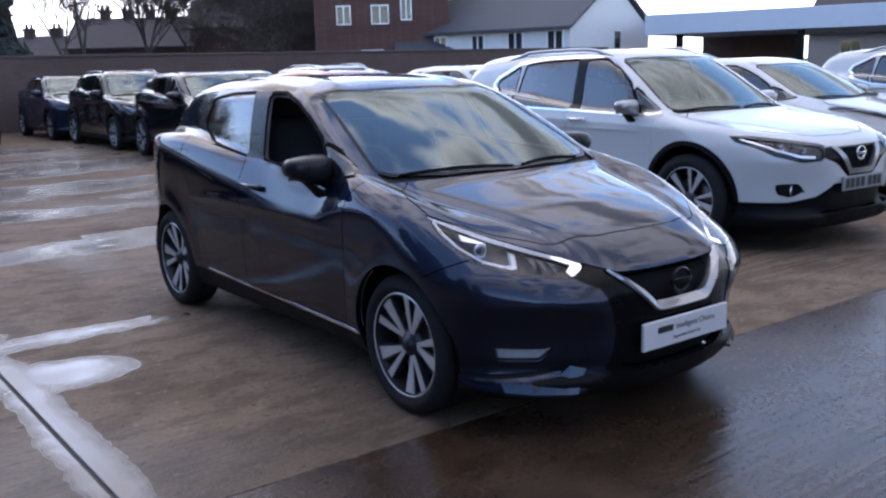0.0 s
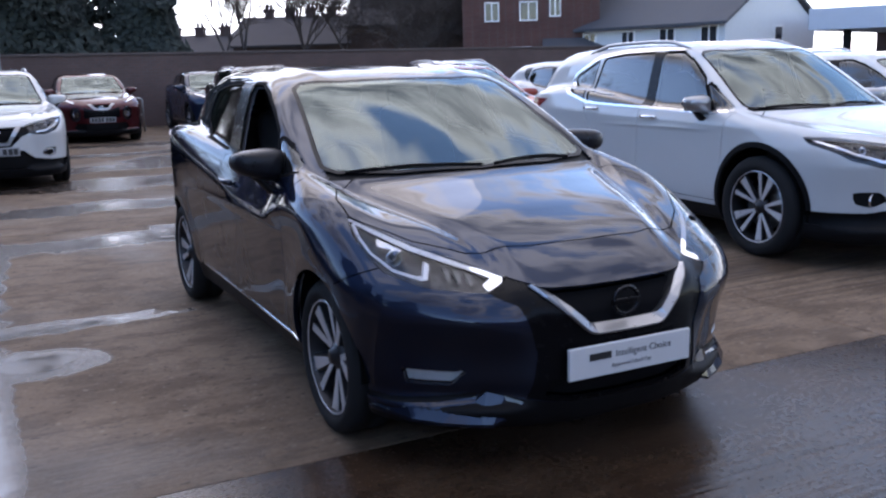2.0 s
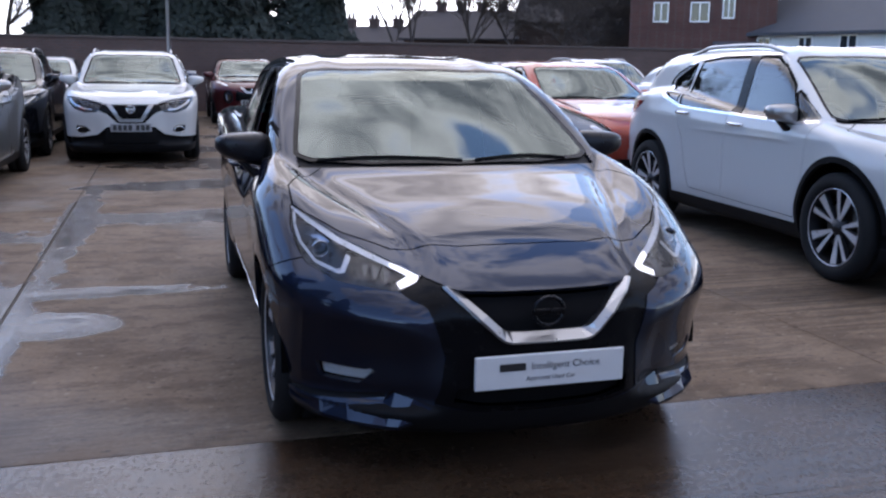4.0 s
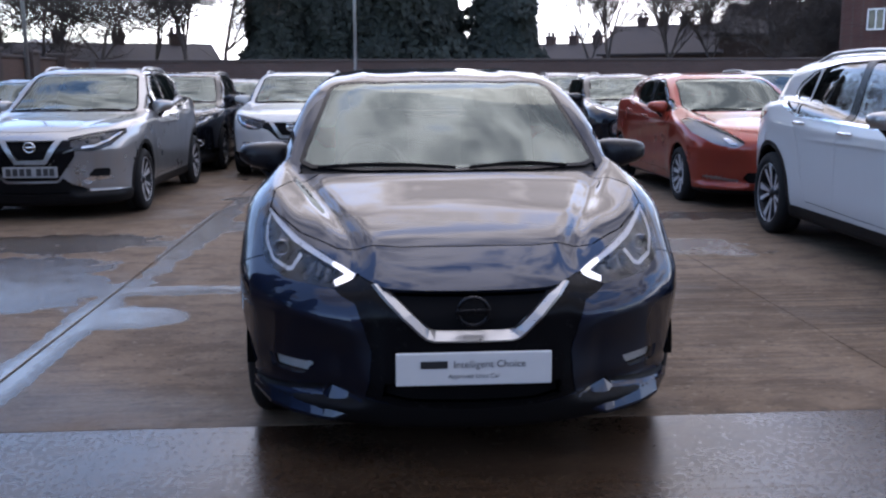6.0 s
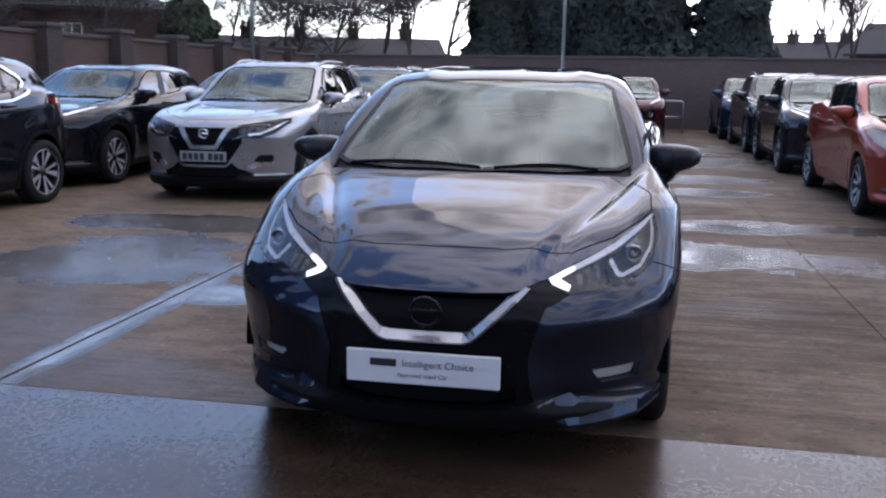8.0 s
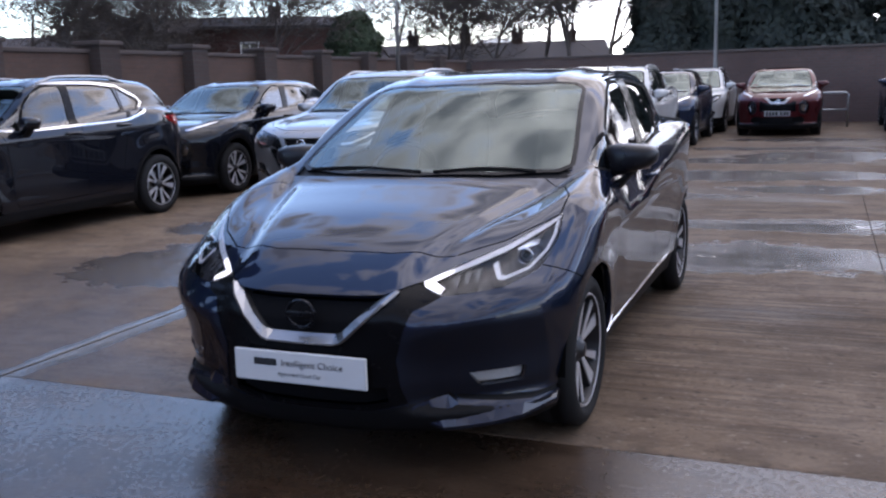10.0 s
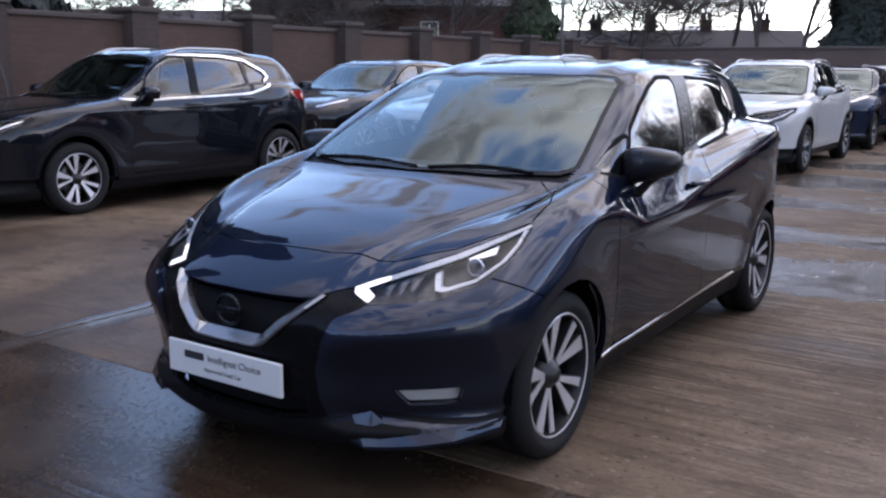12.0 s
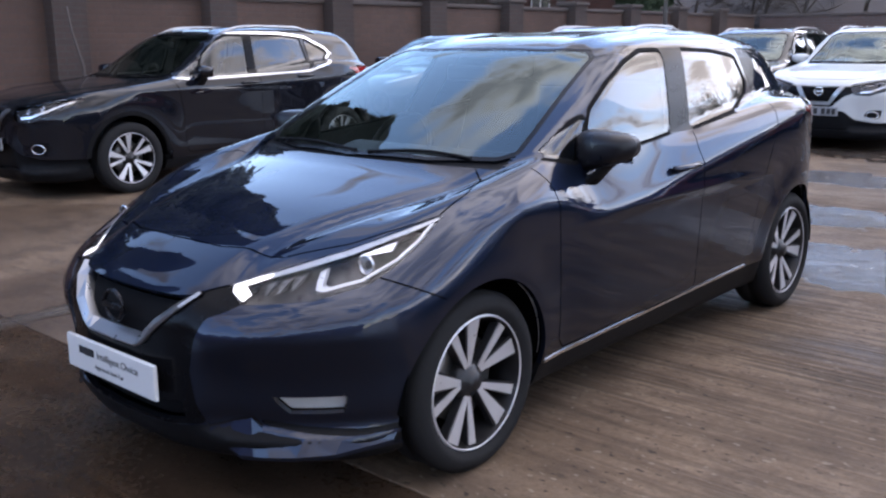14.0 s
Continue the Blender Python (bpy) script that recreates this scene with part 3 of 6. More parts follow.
# ---- ground, walls ----
def ground_material(name):
    """Old brushed concrete, brown with silt, wet in broad patches."""
    m = Mat(name)
    geo = m.node("ShaderNodeNewGeometry")
    pos = geo.outputs["Position"]

    def nz(scale, detail=6.0, rough=0.6, stretch=None, dist=0.0):
        n = m.node("ShaderNodeTexNoise", Scale=scale, Detail=detail, Roughness=rough, Distortion=dist)
        v = pos
        if stretch:
            mp = m.node("ShaderNodeMapping", Scale=stretch)
            m.link(v, mp.inputs["Vector"])
            v = mp.outputs[0]
        m.link(v, n.inputs["Vector"])
        return n.outputs["Fac"]

    broad = nz(0.35, 5, 0.55, None, 0.4)
    silt = nz(1.3, 8, 0.65)
    grit = nz(38, 5, 0.7)
    speck = nz(11, 3, 0.5)
    ridge = nz(1.0, 3, 0.6, (0.8, 19.0, 1), 0.5)  # tamping ridges across the slab
    sep = m.node("ShaderNodeSeparateXYZ")
    m.link(pos, sep.inputs[0])
    # the ridges are worn away towards the joint
    keep = m.node("ShaderNodeMapRange")
    keep.inputs["From Min"].default_value, keep.inputs["From Max"].default_value = -1.3, 0.5
    keep.inputs["To Min"].default_value, keep.inputs["To Max"].default_value = 0.12, 1.0
    m.link(sep.outputs["X"], keep.inputs["Value"])
    ridgeon = m.math("MULTIPLY", keep.outputs[0], m.ramp(nz(0.5, 3, 0.5, (0.7, 0.8, 1)), (0.40, 0.10), (0.60, 1.0)))
    c = m.mix(m.ramp(silt, (0.3, 0.0), (0.7, 1.0)), (0.122, 0.083, 0.055), (0.215, 0.153, 0.106))
    c = m.mix(m.ramp(grit, (0.40, 0.0), (0.75, 0.5)), c, (0.058, 0.040, 0.027))
    c = m.mix(m.ramp(speck, (0.62, 0.0), (0.74, 0.6)), c, (0.045, 0.032, 0.023))
    c = m.mix(m.math("MULTIPLY", ridgeon, m.ramp(ridge, (0.42, 0.85), (0.53, 0.0))), c, (0.036, 0.026, 0.019))
    blot = nz(4.2, 4, 0.62, (0.7, 1.3, 1), 0.3)
    c = m.mix(m.ramp(blot, (0.40, 0.55), (0.52, 0.0)), c, (0.060, 0.041, 0.029))
    flakes = nz(26, 2, 0.4, (0.8, 1.3, 1))
    c = m.mix(m.ramp(flakes, (0.66, 0.0), (0.70, 0.75)), c, (0.020, 0.016, 0.014))
    c = m.mix(m.ramp(flakes, (0.28, 0.45), (0.33, 0.0)), c, (0.30, 0.25, 0.20))
    wet = m.ramp(broad, (0.50, 0.0), (0.60, 1.0))
    wob = nz(0.9, 5, 0.6)
    fine = nz(5, 4, 0.6)
    # standing water: long films across the slabs and beside the joint
    pools = None
    for cx, cy, ax, ay in POOLS:
        dx = m.math("DIVIDE", m.math("SUBTRACT", sep.outputs["X"], cx), ax)
        dy = m.math("DIVIDE", m.math("SUBTRACT", sep.outputs["Y"], cy), ay)
        d = m.math("SQRT", m.math("ADD", m.math("MULTIPLY", dx, dx), m.math("MULTIPLY", dy, dy)))
        pools = d if pools is None else m.math("MINIMUM", pools, d)
    pools = m.math("ADD", pools, m.math("MULTIPLY", m.math("SUBTRACT", wob, 0.5), 2.1))
    pools = m.math("ADD", pools, m.math("MULTIPLY", m.math("SUBTRACT", fine, 0.5), 0.75))
    # the slab nearest the walk is rinsed wet
    edge = m.math("LESS_THAN", sep.outputs["Y"], 0.55)
    water = m.ramp(pools, (0.35, 1.0), (1.45, 0.0))
    damp = m.ramp(pools, (0.9, 1.0), (1.7, 0.0))
    wetness = m.math("MAXIMUM", m.math("MAXIMUM", m.math("MULTIPLY", wet, 0.6), damp), m.math("MULTIPLY", m.math("MULTIPLY", edge, m.ramp(wob, (0.25, 0.72), (0.6, 1.0))), 1.0))
    c = m.mix(wetness, c, m.mix(1.0, c, (0.25, 0.205, 0.18), "MULTIPLY"))
    c = m.mix(water, c, (0.10, 0.088, 0.08))
    m.color(c)
    r = m.mix(wetness, m.ramp(silt, (0.3, 0.85), (0.7, 0.68)), m.ramp(grit, (0.3, 0.17), (0.8, 0.34)))
    r = m.mix(water, r, m.ramp(fine, (0.3, 0.10), (0.7, 0.30)))
    m.rough(r)
    h = m.math("ADD", m.math("MULTIPLY", grit, 0.18), m.math("MULTIPLY", m.math("MULTIPLY", ridge, ridgeon), 1.6))
    h = m.math("MULTIPLY", h, m.math("SUBTRACT", 1.0, m.math("MAXIMUM", m.math("MULTIPLY", water, 0.95), m.math("MULTIPLY", edge, 0.78))))
    m.bump(h, 1.0, 0.022)
    m.set(IOR=1.4, Specular_IOR_Level=0.5)
    m.link(m.ramp(wetness, (0.0, 0.30), (1.0, 0.40)), m.b.inputs["Specular IOR Level"])
    return m.done()


POOLS = [(0.4, 10.4, 2.4, 0.75), (0.2, 12.6, 2.6, 0.5), (-0.6, 8.1, 1.5, 0.5), (-0.7, 5.85, 1.3, 0.42), (-1.60, 3.05, 0.75, 0.19), (-1.75, 2.35, 0.34, 0.30), (-3.0, 3.3, 0.9, 1.1),
         (-2.02, 1.5, 0.13, 2.4), (-1.95, 5.5, 0.16, 3.0), (1.4, 6.1, 2.1, 0.42), (1.3, 4.5, 1.2, 0.65), (1.4, 8.9, 1.2, 0.4), (1.6, 13.6, 1.6, 1.0), (0.9, 15.2, 2.0, 0.5), (1.0, 17.5, 2.0, 0.5), (-3.2, 5.0, 1.2, 0.5)]
M_GROUND = ground_material("wet_brushed_concrete")
M_JOINT = plain("joint_grit", (0.055, 0.046, 0.04), rough=0.8, vary=0.4, scale=25, bump=0.4)


def brick_material(name, a, b, mortar):
    m = Mat(name)
    t = m.node("ShaderNodeTexBrick", Scale=1.0)
    t.inputs["Color1"].default_value, t.inputs["Color2"].default_value, t.inputs["Mortar"].default_value = (*a, 1), (*b, 1), (*mortar, 1)
    t.inputs["Brick Width"].default_value, t.inputs["Row Height"].default_value, t.inputs["Mortar Size"].default_value = 0.225, 0.075, 0.009
    geo = m.node("ShaderNodeNewGeometry")
    sep = m.node("ShaderNodeSeparateXYZ")
    m.link(geo.outputs["Position"], sep.inputs[0])
    cmb = m.node("ShaderNodeCombineXYZ")
    m.link(m.math("ADD", sep.outputs["X"], sep.outputs["Y"]), cmb.inputs[0])
    m.link(sep.outputs["Z"], cmb.inputs[1])
    m.link(cmb.outputs[0], t.inputs["Vector"])
    stain = m.noise(0.8, 6)
    fine = m.noise(22, 5)
    c = m.mix(m.ramp(stain, (0.35, 0.0), (0.7, 0.55)), t.outputs["Color"], tuple(v * 0.45 for v in a))
    c = m.mix(m.ramp(fine, (0.4, 0.0), (0.8, 0.35)), c, tuple(v * 0.6 for v in b))
    m.color(c)
    m.set(Roughness=0.9)
    m.bump(m.math("ADD", m.math("MULTIPLY", t.outputs["Fac"], -0.6), m.math("MULTIPLY", fine, 0.4)), 0.5, 0.01)
    return m.done()


M_BRICK = brick_material("old_red_brick", (0.110, 0.062, 0.048), (0.090, 0.054, 0.043), (0.088, 0.060, 0.051))
M_PIER = brick_material("dark_pier_brick", (0.072, 0.046, 0.040), (0.058, 0.040, 0.036), (0.062, 0.053, 0.05))
# second tone of the wall brick, with the back wall's backlight and glare coloured in
M_BRICKDARK = brick_material("backlit_brick", (0.118, 0.070, 0.062), (0.095, 0.060, 0.055), (0.10, 0.085, 0.08))
M_COPING = plain("weathered_coping", (0.075, 0.058, 0.055), rough=0.9, vary=0.3, scale=12, bump=0.3)
M_RENDER = plain("white_render", (0.62, 0.63, 0.65), rough=0.85, vary=0.08, scale=6, bump=0.1)
M_SLATE = plain("slate_roof", (0.060, 0.063, 0.075), rough=0.75, vary=0.35, scale=4, bump=0.3)
M_TILE = plain("brown_roof_tile", (0.055, 0.046, 0.048), rough=0.85, vary=0.35, scale=5, bump=0.3)
M_REDBRICK = brick_material("house_brick", (0.12, 0.045, 0.037), (0.095, 0.036, 0.03), (0.11, 0.095, 0.09))
M_FASCIA = plain("pale_grey_fascia", (0.50, 0.54, 0.62), rough=0.5, vary=0.06, scale=3)
M_WINDOW = plain("dark_window", (0.03, 0.033, 0.04), rough=0.08, vary=0.3, scale=2)
M_FRAME = plain("white_upvc", (0.75, 0.75, 0.76), rough=0.4, vary=0.05)
M_BARK = plain("dark_bark", (0.085, 0.068, 0.064), rough=0.9, vary=0.35, scale=14, bump=0.4)
M_CONIFER = plain("conifer_green", (0.020, 0.029, 0.027), rough=0.85, vary=0.5, scale=1.2)
M_HEDGE = plain("evergreen_leaf", (0.03, 0.05, 0.025), rough=0.7, vary=0.5, scale=2.0)
M_EARTH = plain("far_ground", (0.07, 0.065, 0.055), rough=0.95, vary=0.4, scale=0.6)

bm = bmesh.new()
bmesh.ops.create_grid(bm, x_segments=2, y_segments=2, size=600)
bmesh.ops.translate(bm, verts=bm.verts, vec=(0, 0, -0.03))
ground = part("ground", bm, M_EARTH)
tagged(ground, "dark earth and tarmac beyond the yard", "ground", kind="structure")

# the yard is laid in slabs of concrete with open joints
XJ = [-9.5, -6.15, -2.05, 2.05, 6.15, 10.25, 14.35, 18.45, 24.0]
YJ = [-12.0, -5.5, 0.55, 6.6, 12.65, 18.7, 25.0]
bm = bmesh.new()
box(bm, (XJ[0], YJ[0], -0.025), (XJ[-1], YJ[-1], -0.012))
yard = part("yard", bm, M_JOINT)
tagged(yard, "wet brown brushed concrete yard laid in slabs", "concrete yard", kind="structure")
rng = random.Random(4)
for i, (x0, x1) in enumerate(zip(XJ, XJ[1:])):
    for j, (y0, y1) in enumerate(zip(YJ, YJ[1:])):
        bm = bmesh.new()
        g0, g1 = (0.009 if v == -2.05 else 0.0025 for v in (x0, x1))
        gy = 0.0025
        box(bm, (x0 + g0, y0 + gy, -0.012), (x1 - g1, y1 - gy, rng.uniform(-0.002, 0.0)), 0.003, 1)
        part("slab", bm, M_GROUND, yard)

WALL_Y, WALL_X, WALL_H = 24.6, -8.75, 1.95


def brick_wall(name, axis, at, lo, hi, height, piers, label, side, skin_mat=None):
    """A brick boundary wall with piers and a coping; runs along the axis."""
    skin_mat = skin_mat or M_BRICK
    bm = bmesh.new()
    a, b = ((lo, at, -0.03), (hi, at + 0.22 * side, height)) if axis == "x" else ((at, lo, -0.03), (at + 0.22 * side, hi, height))
    lo3 = [min(p, q) for p, q in zip(a, b)]
    hi3 = [max(p, q) for p, q in zip(a, b)]
    box(bm, lo3, hi3)
    w = part(name, bm, skin_mat)
    tagged(w, label, "brick wall", kind="structure")
    bm = bmesh.new()
    box(bm, (lo3[0] - 0.04, lo3[1] - 0.04, height), (hi3[0] + 0.04, hi3[1] + 0.04, height + 0.07), 0.015)
    part("coping", bm, M_COPING, w)
    for p in piers:
        bm = bmesh.new()
        c = (p, at) if axis == "x" else (at, p)
        box(bm, (c[0] - 0.22, c[1] - 0.22, -0.03), (c[0] + 0.22, c[1] + 0.22, height + 0.12))
        pr = part("pier", bm, M_PIER, w)
        bm = bmesh.new()
        box(bm, (c[0] - 0.26, c[1] - 0.26, height + 0.12), (c[0] + 0.26, c[1] + 0.26, height + 0.19), 0.015)
        part("pier_cap", bm, M_COPING, pr)
    return w


brick_wall("wall_back", "x", WALL_Y, WALL_X + 0.25, 26.0, WALL_H, [], "long sooty red brick boundary wall behind the parked cars", 1, M_BRICKDARK)
# added wall, never in view: it blocks low sky from the cars' fronts
brick_wall("wall_unseen", "x", -14.0, -9.0, 30.0, 4.6, [-4.5 + 4.5 * k for k in range(8)], "plain sooty brick wall of the showroom behind the walk", -1, M_BRICKDARK)
brick_wall("wall_left", "y", WALL_X, -14.0, WALL_Y + 0.2, WALL_H, [-6.9 + 2.25 * k for k in range(14)], "red brick boundary wall with darker piers and coping", -1)


# ---- trees ----
def bare_tree(seed, height, spread=0.55, m=None, twigs=5, lean=0.0, multi=1):
    """A leafless tree: trunk, limbs and fine twigs."""
    r = random.Random(seed)
    verts, faces, tv, tf = [], [], [], []

    def seg(V, F, a, b, ra, rb, n):
        d = (b - a).normalized()
        u = d.orthogonal().normalized()
        w = d.cross(u)
        k0 = len(V)
        for p, rr in ((a, ra), (b, rb)):
            for k in range(n):
                t = 2 * math.pi * k / n
                V.append(p + (u * math.cos(t) + w * math.sin(t)) * rr)
        for k in range(n):
            F.append((k0 + k, k0 + (k + 1) % n, k0 + n + (k + 1) % n, k0 + n + k))

    def grow(p, d, length, rad, depth):
        n = 4 if depth < 3 else 3
        q = p
        steps = 4 if depth < 2 else 3
        for i in range(steps):
            d2 = (d + Vector((r.gauss(0, 0.13), r.gauss(0, 0.13), r.gauss(0.05, 0.08)))).normalized()
            e = q + d2 * (length / steps)
            ra, rb = rad * (1 - 0.55 * i / steps), rad * (1 - 0.55 * (i + 1) / steps)
            seg(verts if depth < 2 else tv, faces if depth < 2 else tf, q, e, ra, rb, 7 if depth < 1 else n)
            q, d = e, d2
            if depth < twigs and i >= (1 if depth == 0 else 0):
                for _ in range(r.choice((2, 2, 2)) if depth < 3 else r.choice((1, 1, 2))):
                    side = Vector((r.gauss(0, 1), r.gauss(0, 1), r.gauss(0.15, 0.4))).normalized()
                    nd = (d * (1 - spread) + side * spread).normalized()
                    grow(q, nd, length * r.uniform(0.5, 0.75), max(rb * 0.6, 0.0105), depth + 1)

    for k in range(multi):
        grow(Vector((r.uniform(-0.3, 0.3) * (multi > 1), r.uniform(-0.3, 0.3) * (multi > 1), -0.1)), Vector((lean + r.uniform(-0.15, 0.15), r.uniform(-0.1, 0.1), 1)).normalized(), height * 0.55, height * 0.0095 + 0.02, 0)
    out = []
    for nm, V, F in (("trunk", verts, faces), ("crown", tv, tf)):
        me = bpy.data.meshes.new(nm)
        me.from_pydata([tuple(v) for v in V], [], F)
        me.update()
        out.append((nm, me))
    t = thing("bare_tree", "leafless winter tree with dark twiggy crown", "tree", "bare trees", m=m)
    for nm, me in out:
        part(nm, me, M_BARK, t)
    return t


def leaf_cloud(seed, count, place, size, up=0.3):
    """Many small bent leaf sprays at the places that a function gives."""
    r = np.random.RandomState(seed)
    P, N = place(r, count)
    a = r.normal(size=(count, 3))
    a /= np.linalg.norm(a, axis=1)[:, None]
    n = N + 0.7 * a
    n /= np.linalg.norm(n, axis=1)[:, None]
    u = np.cross(n, r.normal(size=(count, 3)))
    u /= np.linalg.norm(u, axis=1)[:, None]
    w = np.cross(n, u)
    s = size * r.uniform(0.5, 1.3, (count, 1))
    q = np.stack([P - u * s * 0.35, P + w * s - n * s * 0.2, P + u * s * 0.35 + n * s * 0.15, P - w * s * 0.8 - n * s * 0.1], 1).reshape(-1, 3)
    k = np.arange(count)[:, None] * 4
    F = np.concatenate([k + [[0, 1, 2]], k + [[0, 2, 3]]])
    me = bpy.data.meshes.new("crown")
    me.from_pydata(q.tolist(), [], F.tolist())
    me.update()
    return me


def conifer(seed, height, radius, m, count=15000, label="tall dense dark evergreen conifer"):
    """A broad cypress: layered sprays with gaps at the rim."""
    g = random.Random(seed)
    lobes = [(g.uniform(0, 6.28), g.uniform(0.05, 0.95), g.uniform(0.55, 1.15)) for _ in range(46)]

    def place(r, n):
        t = r.uniform(0.03, 1, n) ** 0.8
        a = r.uniform(0, 2 * np.pi, n)
        rr = radius * (1 - 0.72 * t ** 1.6)
        b = np.zeros(n)
        for la, lt, ls in lobes:
            d = np.cos(a - la)
            b += (ls - 0.75) * np.exp(-((1 - d) / 0.10) - ((t - lt) / 0.05) ** 2) * 1.3
        rad = rr * (0.70 + 1.5 * b) * r.uniform(0.4, 1.0, n) ** 0.4
        P = np.stack([np.cos(a) * rad, np.sin(a) * rad, t * height - 0.25 * rad], 1)
        N = np.stack([np.cos(a), np.sin(a), np.full(n, 0.35)], 1)
        return P, N

    t = thing("conifer", label, "tree", "conifers", m=m)
    bm = bmesh.new()
    tube(bm, [(0, 0, -0.1), (0.05, 0, height * 0.4), (0, 0.05, height * 0.9)], radius * 0.09, 8, taper=0.03)
    part("trunk", bm, M_BARK, t)
    part("crown", leaf_cloud(seed, count, place, 0.27), M_CONIFER, t)
    bm = bmesh.new()
    tube(bm, [(0, 0, 0.2), (0, 0, height * 0.3), (0, 0, height * 0.7), (0, 0, height * 0.93)], radius * 0.48, 12, taper=0.1)
    part("inner_foliage", bm, M_CONIFER, t)
    return t


def bush(seed, height, radius, m):
    def place(r, n):
        a = r.normal(size=(n, 3))
        a /= np.linalg.norm(a, axis=1)[:, None]
        lump = 1 + 0.12 * np.sin(5 * a[:, 0] + 2) * np.sin(4 * a[:, 1]) + 0.08 * np.sin(9 * a[:, 2])
        P = a * lump[:, None] * r.uniform(0.8, 1.0, (n, 1)) * [radius, radius, height / 2] + [0, 0, height / 2]
        return P, a
    t = thing("bush", "clipped round evergreen tree above the wall", "tree", m=m)
    part("crown", leaf_cloud(seed, 6000, place, 0.22), M_HEDGE, t)
    bm = bmesh.new()
    bmesh.ops.create_icosphere(bm, subdivisions=3, radius=1.0)
    for v in bm.verts:
        v.co = (v.co.x * radius * 0.8, v.co.y * radius * 0.8, v.co.z * height * 0.42 + height / 2)
    part("inner_foliage", bm, M_HEDGE, t)
    bm = bmesh.new()
    tube(bm, [(0, 0, -1.7), (0, 0, height * 0.5)], 0.12, 8)
    part("trunk", bm, M_BARK, t)
    return t


for k, (x, y, hh, rr) in enumerate([(-4.9, 37.5, 10, 2.2), (-2.6, 38.3, 12, 2.5), (-0.2, 37.6, 12.5, 2.5), (1.9, 38.6, 11.5, 2.2), (5.0, 37.2, 9.5, 2.1), (-13.2, 4.6, 15, 2.7), (-13.6, 0.4, 12.5, 2.5), (-13.0, -3.6, 13, 2.6), (-13.8, 7.3, 14, 2.2)]):
    conifer(k + 1, hh, rr, pose(x, y, 0, 0, 0, 40 * k))
for k, (x, y, hh, sp) in enumerate([(-11.5, 35.5, 8.5, 0.55), (-14.5, 38, 8.5, 0.6), (-8.3, 35, 9.5, 0.5), (11.0, 46, 9, 0.32), (14.0, 45.2, 9.5, 0.3), (17.0, 43.6, 9.5, 0.5), (18.8, 43.0, 9.5, 0.55), (21.0, 41.9, 8.0, 0.55), (22.6, 39.6, 6.5, 0.6), (19.6, 40.6, 7.0, 0.6), (-22.5, 33, 8, 0.55), (-26.0, 30, 7.5, 0.6), (-9.8, 37.0, 9.5, 0.6), (-13.0, 36.2, 9.0, 0.6), (-17.0, 37.0, 8.5, 0.6), (-7.0, 37.5, 10, 0.55), (-20.0, 24.5, 7.0, 0.6), (-23.5, 21.5, 7.5, 0.6), (-17.5, 27.5, 7.5, 0.55), (-21.5, 27.0, 7, 0.6), (-30.0, 24, 7.5, 0.6)]):
    bare_tree(k + 30, hh, sp, pose(x, y, 0, 0, 0, 77 * k), multi=2 if k in (3, 4) else 1)
bush(5, 2.6, 1.05, pose(-15.9, 31.2, 1.6))


